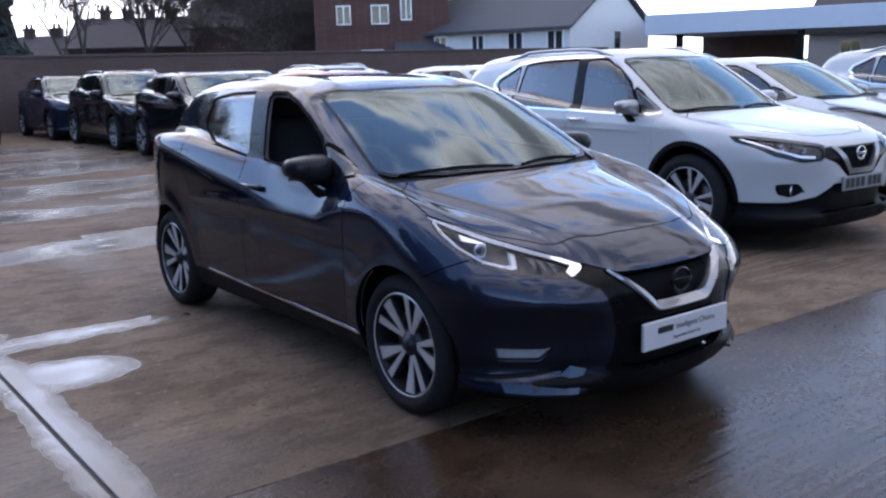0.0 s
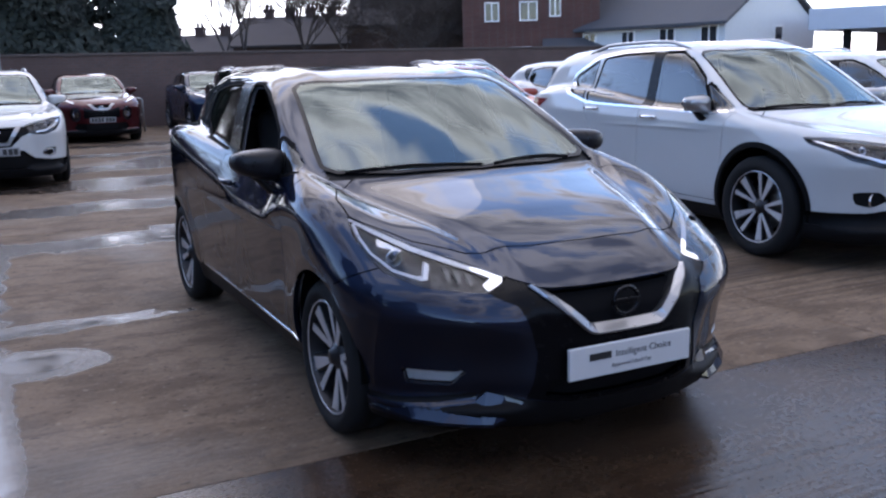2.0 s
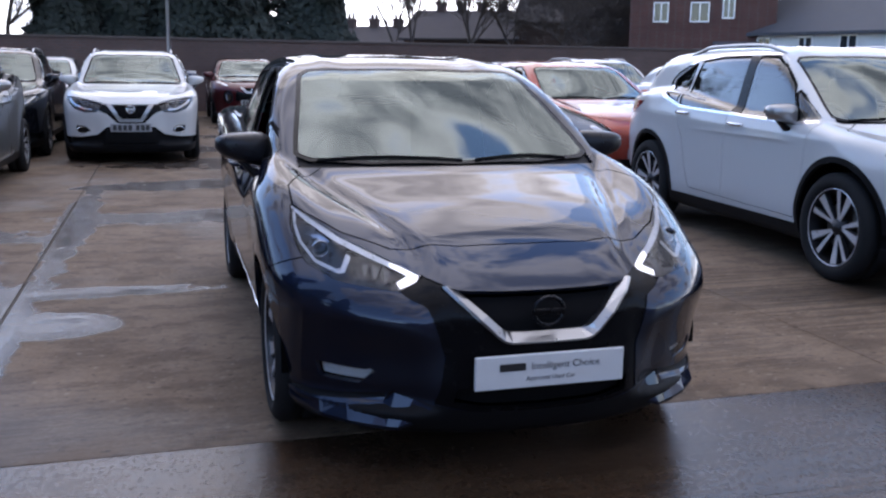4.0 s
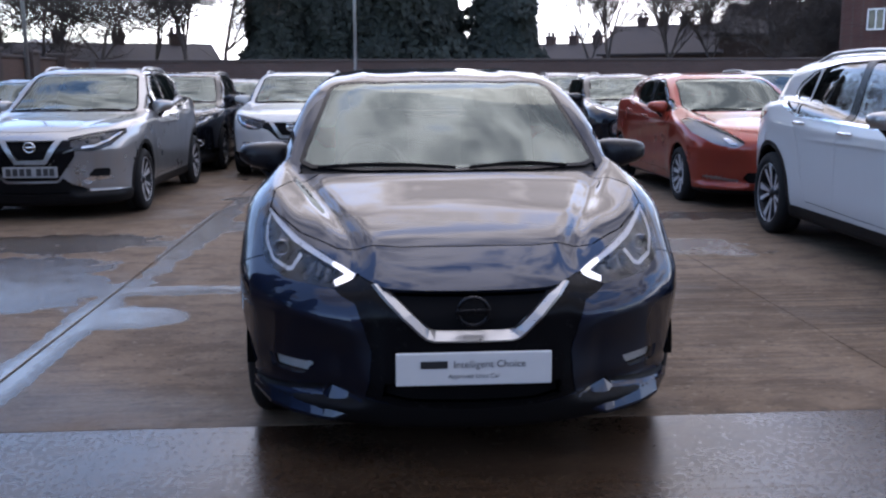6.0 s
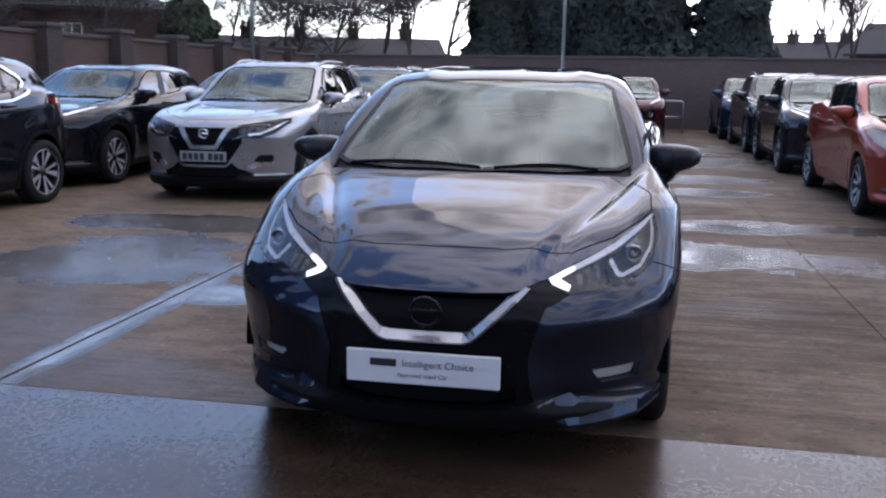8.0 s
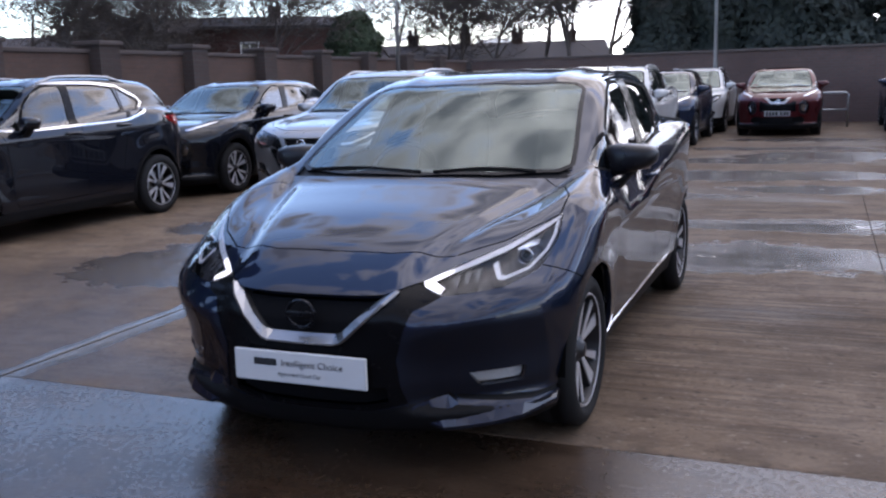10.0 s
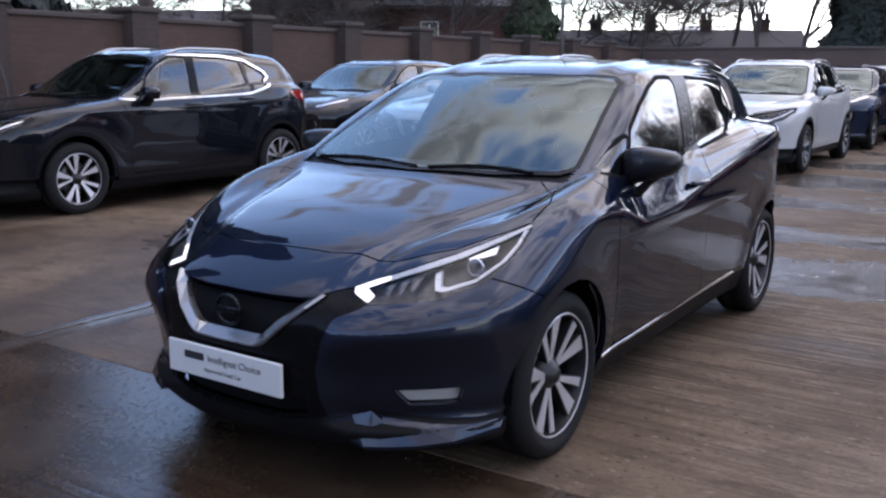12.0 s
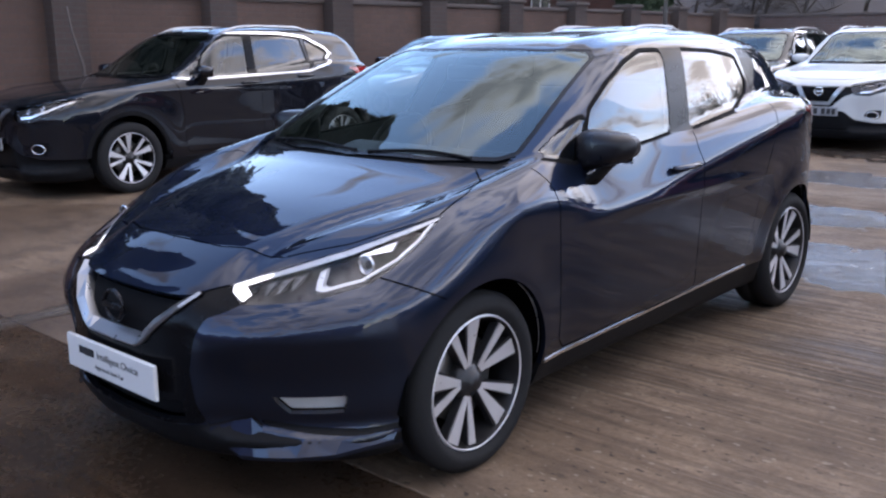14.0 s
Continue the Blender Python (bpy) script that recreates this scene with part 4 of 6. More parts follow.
# ---- houses ----
def gable_house(name, label, size, eaves, ridge, m, wall, roof, windows=(), chimneys=(), doors=()):
    """A house with a pitched roof; its ridge runs along its own x."""
    w, d = size
    h = thing(name, label, "house", "houses beyond the wall", m=m)
    bm = bmesh.new()
    prism(bm, [(0, -0.1), (d, -0.1), (d, eaves), (d / 2, ridge), (0, eaves)], 0, 0, w)
    part("wall", bm, wall, h)
    for s in (0, 1):
        bm = bmesh.new()
        y0, y1 = (-0.35, d / 2) if s == 0 else (d + 0.35, d / 2)
        k = (ridge - eaves) / (d / 2)
        z0 = eaves - 0.35 * k
        vs = [bm.verts.new(p) for p in ((-0.25, y0, z0 + 0.06), (w + 0.25, y0, z0 + 0.06), (w + 0.25, y1, ridge + 0.06), (-0.25, y1, ridge + 0.06))]
        f = bm.faces.new(vs)
        r = bmesh.ops.extrude_face_region(bm, geom=[f])
        bmesh.ops.translate(bm, verts=[v for v in r["geom"] if isinstance(v, bmesh.types.BMVert)], vec=(0, 0, 0.12))
        bmesh.ops.recalc_face_normals(bm, faces=bm.faces)
        part("roof", bm, roof, h)
    for face, u, z, ww, hh in windows:
        win = bmesh.new()
        fr = bmesh.new()
        if face == "front":
            box(win, (u - ww / 2, -0.03, z), (u + ww / 2, 0.05, z + hh))
            for a, b in (((u - ww / 2 - 0.06, z - 0.06), (u + ww / 2 + 0.06, z)), ((u - ww / 2 - 0.06, z + hh), (u + ww / 2 + 0.06, z + hh + 0.06)), ((u - ww / 2 - 0.06, z), (u - ww / 2, z + hh)), ((u + ww / 2, z), (u + ww / 2 + 0.06, z + hh)), ((u - 0.03, z), (u + 0.03, z + hh))):
                box(fr, (a[0], -0.06, a[1]), (b[0], 0.05, b[1]))
        elif face == "far":
            box(win, (w - 0.05, u - ww / 2, z), (w + 0.03, u + ww / 2, z + hh))
            for a, b in (((u - ww / 2 - 0.06, z - 0.06), (u + ww / 2 + 0.06, z)), ((u - ww / 2 - 0.06, z + hh), (u + ww / 2 + 0.06, z + hh + 0.06)), ((u - ww / 2 - 0.06, z), (u - ww / 2, z + hh)), ((u + ww / 2, z), (u + ww / 2 + 0.06, z + hh))):
                box(fr, (w - 0.05, a[0], a[1]), (w + 0.06, b[0], b[1]))
        else:
            box(win, (-0.03, u - ww / 2, z), (0.05, u + ww / 2, z + hh))
            for a, b in (((u - ww / 2 - 0.06, z - 0.06), (u + ww / 2 + 0.06, z)), ((u - ww / 2 - 0.06, z + hh), (u + ww / 2 + 0.06, z + hh + 0.06)), ((u - ww / 2 - 0.06, z), (u - ww / 2, z + hh)), ((u + ww / 2, z), (u + ww / 2 + 0.06, z + hh))):
                box(fr, (-0.06, a[0], a[1]), (0.05, b[0], b[1]))
        wo = part("window", win, M_WINDOW, h)
        part("window_frame", fr, M_FRAME, wo)
    for x, y in chimneys:
        bm = bmesh.new()
        zc = ridge + 0.65
        box(bm, (x - 0.27, y - 0.3, eaves), (x + 0.27, y + 0.3, zc))
        box(bm, (x - 0.32, y - 0.35, zc - 0.15), (x + 0.32, y + 0.35, zc))
        c = part("chimney", bm, M_BRICKDARK, h)
        for k in (-0.14, 0.14):
            bm = bmesh.new()
            lathe(bm, [(zc, 0.11), (zc + 0.30, 0.08), (zc + 0.30, 0.05)], 10, axis="Z")
            bmesh.ops.translate(bm, verts=bm.verts, vec=(x + k, y, 0))
            part("chimney_pot", bm, M_TILE, c)
    return h


# white rendered house, red brick house and low terraces beyond the wall
gable_house("house", "white rendered house with a dark slate roof", (8.0, 7.4), 2.95, 5.0, pose(23.25, 33.76, 0, 0, 0, -75), M_RENDER, M_SLATE,
            windows=[("front", 7.3, 2.0, 0.7, 0.75), ("front", 5.3, 1.9, 0.7, 0.85), ("front", 3.3, 1.5, 0.6, 1.2), ("front", 1.2, 2.0, 0.6, 0.7), ("far", 4.15, 2.0, 0.62, 0.75)])
gable_house("house", "dark red brick house with white windows", (6.2, 7.0), 6.2, 7.8, pose(18.85, 35.92, 0, 0, 0, -33), M_REDBRICK, M_TILE,
            windows=[("front", 1.34, 3.45, 0.55, 0.75), ("front", 3.0, 3.45, 0.7, 0.75), ("front", 4.2, 3.6, 0.4, 0.9), ("front", 2.6, 1.6, 0.9, 0.6)], chimneys=[(5.6, 3.5)])
gable_house("house", "low brick outhouse with a pale rendered wall", (3.6, 5.0), 2.2, 3.6, pose(21.9, 33.5, 0, 0, 0, -33), M_RENDER, M_SLATE, windows=[("front", 1.8, 1.4, 0.7, 0.6)])
for x, y, rz, w, ev, rg, ch in ((5.0, 59.5, -31, 9.5, 2.2, 3.7, 5), (13.1, 54.6, -31, 7.0, 3.0, 4.7, 4), (19.1, 51.0, -31, 7.5, 4.0, 5.7, 4), (-20.5, 36.6, 20, 13.5, 1.9, 3.1, 5), (-40, 22, 30, 14, 2.2, 3.8, 3)):
    gable_house("house", "terraced brick houses with a dark tiled roof", (w, 7.0), ev, rg, pose(x, y, 0, 0, 0, rz), M_BRICKDARK, M_TILE,
                windows=[("front", 2 + 4 * i, 0.6, 1.0, 1.0) for i in range(int(w / 4))], chimneys=[(1.5 + (w - 3) / (ch - 1) * i, 3.5) for i in range(ch)])
gable_house("house", "plain brick house with a shallow roof behind the wall", (11.0, 7.0), 3.9, 4.5, pose(-27.5, 28.2, 0, 0, 0, 36), M_REDBRICK, M_TILE,
            windows=[("front", 3.0, 2.4, 0.7, 0.9), ("front", 7.2, 2.4, 0.7, 0.9)], chimneys=[(8.6, 3.5)])


gable_house("house", "small white cottage with brown roof beyond the canopy", (8.5, 6.0), 2.55, 4.2, pose(40.3, 24.4, 0, 0, 0, -69), M_RENDER, M_TILE,
            windows=[("front", 2.0, 1.1, 0.9, 1.0), ("front", 5.6, 1.1, 0.9, 1.0)])


def canopy_building():
    h = thing("canopy", "long flat pale grey canopy on dark posts", "canopy", m=pose(29.0, 25.2, 0, 0, 0, -69))
    bm = bmesh.new()
    box(bm, (0, 0, 2.5), (30, 9, 3.35), 0.02)
    part("fascia", bm, M_FASCIA, h)
    for k in range(6):
        bm = bmesh.new()
        box(bm, (1.2 + 5 * k, 0.6, -0.1), (1.45 + 5 * k, 0.85, 2.5))
        part("post", bm, M_PLASTIC, h)
    bm = bmesh.new()
    box(bm, (13.0, 8.6, -0.1), (30, 8.9, 2.5))
    part("rear_wall", bm, M_BRICKDARK, h)
    bm = bmesh.new()
    box(bm, (0, 8.6, -0.1), (4.6, 8.9, 2.5))
    part("rear_wall", bm, M_BRICKDARK, h)
    return h


canopy_building()


def lamp_post(x, y, hgt):
    t = thing("lamp_post", "slim grey steel lighting column", "lamp post", "lighting columns", m=pose(x, y, 0))
    bm = bmesh.new()
    tube(bm, [(0, 0, -0.02), (0, 0, 1.2)], 0.075, 12)
    part("base", smoothed(bm), M_POLE, t)
    bm = bmesh.new()
    tube(bm, [(0, 0, 1.2), (0, 0, hgt * 0.6), (0, 0, hgt)], 0.05, 12, taper=0.035)
    part("pole", smoothed(bm), M_POLE, t)
    bm = bmesh.new()
    box(bm, (-0.12, -0.45, hgt - 0.03), (0.12, 0.1, hgt + 0.08), 0.03)
    part("lamp_head", bm, M_POLE, t)


def barrier():
    t = thing("barrier", "bent grey steel hoop barrier by the wall", "barrier", m=pose(1.0, 22.2, 0))
    bm = bmesh.new()
    tube(bm, [(0, 0, -0.02), (0, 0, 0.78), (0.05, 0, 0.83), (1.08, 0, 0.83), (1.13, 0, 0.78), (1.13, 0, -0.02)], 0.028, 10)
    part("hoop", smoothed(bm), M_POLE, t)
    bm = bmesh.new()
    tube(bm, [(0, 0, 0.42), (1.13, 0, 0.42)], 0.02, 8)
    part("rail", smoothed(bm), M_POLE, t)


def sapling():
    t = thing("sapling", "thin bare dark sapling leaning at the wall", "sapling", m=pose(-8.25, 4.35, 0))
    bm = bmesh.new()
    tube(bm, [(0, 0, -0.02), (0.0, -0.02, 0.6), (0.02, -0.05, 1.1), (0.0, -0.14, 1.5), (0.0, -0.18, 1.8)], 0.028, 7, taper=0.010)
    part("stem", smoothed(bm), M_BARK, t)


barrier()
sapling()
lamp_post(-1.05, 22.6, 6.5)
lamp_post(-8.2, 18.6, 6.5)


class Warp:
    """Fits the plan of the small hatch to another car's measures: knots along y and z, and a factor across."""

    def __init__(self, ys=None, zs=None, wx=1.0):
        self.y = Spl(*ys) if ys else None
        self.z = Spl(*zs) if zs else None
        self.wx = wx

    def __call__(self, p):
        q = p.copy()
        q[:, 0] *= self.wx
        if self.y:
            q[:, 1] = self.y(p[:, 1])
        if self.z:
            q[:, 2] = self.z(p[:, 2])
        return q

    def turn(self, p, n):
        e = 0.003
        m = n.copy()
        m[:, 0] /= self.wx
        for k, s in ((1, self.y), (2, self.z)):
            if s:
                m[:, k] *= 2 * e / np.maximum(s(p[:, k] + e) - s(p[:, k] - e), 1e-4)
        return m / np.linalg.norm(m, axis=1)[:, None]

    def point(self, x, y, z):
        return self(np.array([[x, y, z]], float))[0]


WIN_FRONT = [(1.435, 0.95), (2.10, 1.005), (2.235, 1.325), (2.08, 1.325), (1.90, 1.28), (1.72, 1.205), (1.55, 1.115)]
WIN_QUARTER = [(1.20, 0.985), (1.40, 0.948), (1.515, 1.10), (1.36, 1.05)]
WIN_REAR = [(2.27, 1.01), (2.72, 1.06), (2.93, 1.125), (2.985, 1.17), (2.95, 1.285), (2.70, 1.315), (2.405, 1.325)]
SCREEN = [(-0.1, 1.03), (0.0, 1.03), (0.36, 1.075), (0.60, 1.16), (0.645, 1.21), (0.63, 1.32), (0.58, 1.60), (0.545, 1.82), (0.5, 1.865), (0.3, 1.82), (-0.1, 1.80)]
REAR_SCREEN = [(-0.1, 3.55), (0.45, 3.50), (0.52, 3.60), (0.55, 3.74), (-0.1, 3.82)]


SUV_FRONT = [(1.42, 0.943), (2.13, 0.962), (2.19, 1.325), (1.98, 1.325), (1.80, 1.265), (1.60, 1.155)]
SUV_QUARTER = [(1.20, 0.970), (1.385, 0.945), (1.55, 1.135), (1.38, 1.06)]
SUV_REAR = [(2.25, 0.965), (2.80, 0.982), (2.94, 0.996), (2.99, 1.10), (2.96, 1.295), (2.7, 1.318), (2.30, 1.325)]
SUV_THIRD = [(2.99, 1.005), (3.19, 1.085), (3.29, 1.15), (3.26, 1.18), (3.03, 1.285), (3.04, 1.10)]


def cut_common(sh, suv=False):
    """Windows, pillars, doors and arches, which all the cars have."""
    S = sh.S
    for hy in S["hubs"]:
        sh.region("hole", lambda p, hy=hy: np.hypot(*(sh.warp(p)[:, k] - c for k, c in ((1, sh.warp.point(0, hy, 0)[1]), (2, sh.wrad)))) - sh.warch,
                  lambda c, n: (np.abs(c[:, 0]) > 0.52) & (c[:, 2] < 0.75))
    glass_where = lambda c, n: (n[:, 2] > 0.15) & (n[:, 1] < -0.12) & (c[:, 2] > 0.93)
    sh.region("windscreen", lambda p: poly_far(np.abs(p[:, 0]), p[:, 1], SCREEN), glass_where)
    sh.region("screen_edge", lambda p: poly_far(np.abs(p[:, 0]), p[:, 1], SCREEN) - 0.022, glass_where)
    sh.region("cowl", lambda p: np.maximum(S["cowl"] + 0.28 * p[:, 0] ** 2 - p[:, 1], p[:, 1] - 1.12 - 0.3 * p[:, 0] ** 2),
              lambda c, n: (n[:, 2] > 0.1) & (np.abs(c[:, 0]) < 0.66) & (c[:, 2] > 0.85), ("body",))
    sh.region("rear_window", lambda p: poly_far(np.abs(p[:, 0]), p[:, 1], REAR_SCREEN), lambda c, n: (n[:, 1] > 0.3) & (c[:, 2] > 0.95))
    panes = (("front_window", WIN_FRONT), ("quarter_window", WIN_QUARTER), ("rear_side_window", WIN_REAR))
    b_pillar = [(2.09, 0.995), (2.28, 1.0), (2.42, 1.335), (2.23, 1.335)]
    if suv:
        panes = (("front_window", SUV_FRONT), ("quarter_window", SUV_QUARTER), ("rear_side_window", SUV_REAR), ("third_window", SUV_THIRD))
        b_pillar = [(2.12, 0.97), (2.26, 0.975), (2.31, 1.335), (2.18, 1.335)]
    for nm, poly in panes:
        sh.side(nm, rounded(poly, 0.025))
    sh.side("pillar_trim", b_pillar)
    if not suv:
        sh.side("rear_pillar_trim", [(3.02, 1.12), (3.12, 1.165), (3.21, 1.25), (3.18, 1.32), (3.0, 1.33)])
    for _, poly in panes:
        sh.region("window_rubber", lambda p, poly=poly: poly_far(p[:, 1], p[:, 2], rounded(poly, 0.025)) - 0.014,
                  lambda c, n: (np.abs(n[:, 0]) > 0.4) & (np.abs(c[:, 0]) > 0.4))


def cut_doors(sh):
    sh.seam("side", [(1.13, 0.955), (1.168, 0.90), (1.193, 0.75), (1.225, 0.52), (1.24, 0.34), (1.28, 0.295), (2.0, 0.30), (2.76, 0.315)])
    sh.seam("side", [(2.265, 0.99), (2.247, 0.93), (2.25, 0.8), (2.27, 0.5), (2.29, 0.31)])
    sh.seam("side", [(3.01, 1.13), (3.0, 1.05), (2.93, 0.85), (2.86, 0.62), (2.82, 0.45), (2.76, 0.315)])


def cut_hatch(sh):
    """The small five-door hatch: lamps, V-shaped grille strip, bumper."""
    cut_common(sh)
    head = [(0.385, 0.677), (0.47, 0.637), (0.56, 0.645), (0.65, 0.655), (0.73, 0.69), (0.752, 0.73), (0.762, 0.79), (0.746, 0.85), (0.61, 0.772), (0.47, 0.716)]
    inner = lambda p: poly_far(np.abs(p[:, 0]), p[:, 2], head)
    fw = lambda c, n: (c[:, 1] < 1.0) & (n[:, 1] < 0.05)
    sh.region("headlight", inner, fw)
    vee = [(0.335, 0.655), (0.262, 0.645), (0.15, 0.642), (-0.1, 0.640), (-0.1, 0.481), (0.137, 0.481), (0.16, 0.487)]
    grille = [(0.305, 0.70), (0.262, 0.645), (0.152, 0.525), (0.135, 0.512), (0.11, 0.507), (-0.1, 0.507), (-0.1, 0.70)]
    black = [(-0.1, 0.495), (0.12, 0.495), (0.31, 0.655), (0.385, 0.680), (0.47, 0.637), (0.435, 0.615), (0.392, 0.597), (0.366, 0.524), (0.340, 0.433), (0.35, 0.33), (0.366, 0.269), (0.237, 0.246), (-0.1, 0.235)]
    sh.front("vee_strip", vee)
    sh.front("grille", grille, over=("vee_strip",))
    sh.front("front_surround", black)
    intake = [(-0.1, 0.325), (0.30, 0.33), (0.31, 0.275), (0.22, 0.255), (-0.1, 0.245)]
    sh.front("intake", intake, over=("front_surround",))
    fog = [(0.548, 0.368), (0.716, 0.371), (0.706, 0.317), (0.585, 0.315)]
    sh.front("fog_lamp", fog)
    blade = [(0.36, 0.262), (0.49, 0.302), (0.517, 0.260), (0.735, 0.230), (0.81, 0.238), (0.81, 0.21), (0.60, 0.187), (0.47, 0.172), (0.42, 0.195)]
    sh.front("front_lip", blade)
    sh.seam("front", [(0.517, 0.282), (0.62, 0.266), (0.735, 0.254), (0.79, 0.258)], 0.009, ("body", "front_lip"), "fog_recess")
    sh.front("front_lip", [(-0.1, 0.236), (0.237, 0.247), (0.366, 0.266), (0.42, 0.197), (0.47, 0.172), (0.60, 0.187), (0.9, 0.20), (0.9, 0.05), (-0.1, 0.05)])
    sh.side("tail_lamp", [(3.32, 1.03), (3.5, 1.055), (3.95, 1.05), (3.95, 0.86), (3.72, 0.88), (3.55, 0.97)], least=0.1)
    sh.seam("plan", [(-0.05, 0.247), (0.234, 0.258), (0.46, 0.32), (0.60, 0.46), (0.70, 0.62), (0.738, 0.70), (0.735, 0.84), (0.67, 1.0), (0.56, 1.085)])
    sh.seam("side", [(0.44, 0.705), (0.60, 0.628)])
    cut_doors(sh)
    sh.seam("side", [(1.17, 0.272), (2.80, 0.312)], w=0.0065, name="sill_strip", over=("body", "shut_line"))
    sh.side("sill_cladding", [(1.0, 0.1), (1.0, 0.262), (3.05, 0.308), (3.05, 0.1)], least=0.0)
    sh.drop("hole", "vee_strip")


def cut_crossover(sh, chrome_chin=False):
    """Tall family crossovers: slim lamps, V strip, grey plastic skirts."""
    cut_common(sh, True)
    fw = lambda c, n: (c[:, 1] < 1.0) & (n[:, 1] < 0.05)
    head = [(0.335, 0.655), (0.40, 0.552), (0.57, 0.545), (0.71, 0.585), (0.80, 0.68), (0.79, 0.748), (0.70, 0.742), (0.52, 0.698)]
    sh.region("headlight", lambda p: poly_far(np.abs(p[:, 0]), p[:, 2], rounded(head, 0.015)), fw)
    sh.seam("front", [(0.765, 0.715), (0.69, 0.632), (0.58, 0.588), (0.47, 0.578)], 0.009, ("headlight",), "lamp_outline")
    vee = [(0.30, 0.635), (-0.1, 0.632), (-0.1, 0.464), (0.145, 0.464)]
    sh.front("vee_strip", vee)
    sh.front("grille", [(0.285, 0.70), (0.235, 0.635), (0.125, 0.492), (-0.1, 0.489), (-0.1, 0.70)], over=("vee_strip",))
    sh.front("front_surround", [(0.28, 0.637), (0.41, 0.632), (0.425, 0.575), (0.29, 0.535), (0.165, 0.452), (-0.1, 0.450), (-0.1, 0.475), (0.14, 0.475)])
    sh.front("intake", [(-0.1, 0.395), (0.25, 0.40), (0.36, 0.33), (0.50, 0.285), (0.46, 0.25), (-0.1, 0.24)])
    if chrome_chin:
        sh.seam("front", [(-0.05, 0.345), (0.235, 0.347), (0.262, 0.362), (0.40, 0.50), (0.43, 0.545)], 0.008, ("body", "front_surround", "intake"), "vee_strip")
        sh.front("front_surround", [(0.41, 0.56), (0.29, 0.535), (0.165, 0.452), (-0.1, 0.450), (-0.1, 0.345), (0.24, 0.345), (0.262, 0.358), (0.40, 0.50)])
        sh.front("lower_trim", [(0.44, 0.345), (0.50, 0.375), (0.70, 0.375), (0.70, 0.362), (0.54, 0.345), (0.50, 0.318)])
    else:
        sh.front("intake", [(-0.1, 0.42), (0.30, 0.42), (0.42, 0.35), (0.62, 0.325), (0.90, 0.32), (0.90, 0.25), (-0.1, 0.24)])
    sh.front("fog_recess", rounded([(0.50, 0.385), (0.56, 0.43), (0.69, 0.43), (0.68, 0.37), (0.60, 0.35)], 0.02))
    for hy in sh.S["hubs"]:
        sh.region("cladding", lambda p, hy=hy: np.hypot(*(sh.warp(p)[:, k] - c for k, c in ((1, sh.warp.point(0, hy, 0)[1]), (2, sh.wrad)))) - sh.warch - 0.04,
                  lambda c, n: (np.abs(c[:, 0]) > 0.55) & (c[:, 2] < 0.75))
    sh.region("cladding", lambda p: p[:, 2] - 0.265)
    sh.side("tail_lamp", [(3.45, 1.0), (3.95, 1.02), (3.95, 0.84), (3.6, 0.88)], least=0.1)
    sh.seam("plan", [(-0.05, 0.16), (0.30, 0.19), (0.55, 0.36), (0.70, 0.60), (0.745, 0.75), (0.735, 0.9), (0.67, 1.0), (0.56, 1.085)], w=0.004)
    cut_doors(sh)
    outline = [(1.14, 0.958), (1.40, 0.930), (2.15, 0.953), (2.94, 0.983), (3.20, 1.055), (3.335, 1.15), (3.29, 1.205), (3.04, 1.312), (2.70, 1.345), (2.2, 1.352), (1.96, 1.350), (1.75, 1.275), (1.45, 1.12), (1.14, 0.958)]
    sh.seam("side", outline, 0.0115, ("body", "window_rubber", "pillar_trim", "rear_pillar_trim"), "window_chrome")
    sh.drop("hole")


def cut_facelift(sh):
    """The newer crossover face, with a bright line round the chin."""
    cut_crossover(sh, True)


def cut_electric(sh):
    """The rounded hatch with no grille and tall lamps that run up the wings."""
    cut_common(sh)
    fw = lambda c, n: (c[:, 1] < 1.2) & (n[:, 1] < 0.2)
    head = [(0.40, 0.615), (0.50, 0.565), (0.68, 0.60), (0.81, 0.70), (0.83, 0.85), (0.74, 0.895), (0.55, 0.755)]
    sh.region("headlight", lambda p: poly_far(np.abs(p[:, 0]), p[:, 2], rounded(head, 0.03)), fw)
    sh.region("lamp_outline", lambda p: poly_far(np.abs(p[:, 0]), p[:, 2], rounded([(0.47, 0.60), (0.55, 0.60), (0.6, 0.66), (0.56, 0.68)], 0.02)), fw, ("headlight",))
    sh.front("intake", rounded([(-0.1, 0.36), (0.38, 0.37), (0.42, 0.31), (0.36, 0.27), (-0.1, 0.26)], 0.02))
    sh.front("front_surround", rounded([(-0.1, 0.60), (0.12, 0.60), (0.16, 0.565), (0.12, 0.53), (-0.1, 0.53)], 0.02))
    sh.front("vee_strip", [(0.45, 0.30), (0.74, 0.33), (0.74, 0.315), (0.46, 0.282)])
    sh.side("tail_lamp", [(3.6, 1.2), (3.95, 1.2), (3.95, 0.8), (3.75, 0.8)], least=0.1)
    sh.seam("plan", [(-0.05, 0.14), (0.30, 0.19), (0.55, 0.36), (0.70, 0.60), (0.745, 0.75), (0.735, 0.9), (0.67, 1.0), (0.56, 1.085)], w=0.004)
    cut_doors(sh)
    sh.region("front_lip", lambda p: p[:, 2] - 0.2)
    sh.drop("hole")


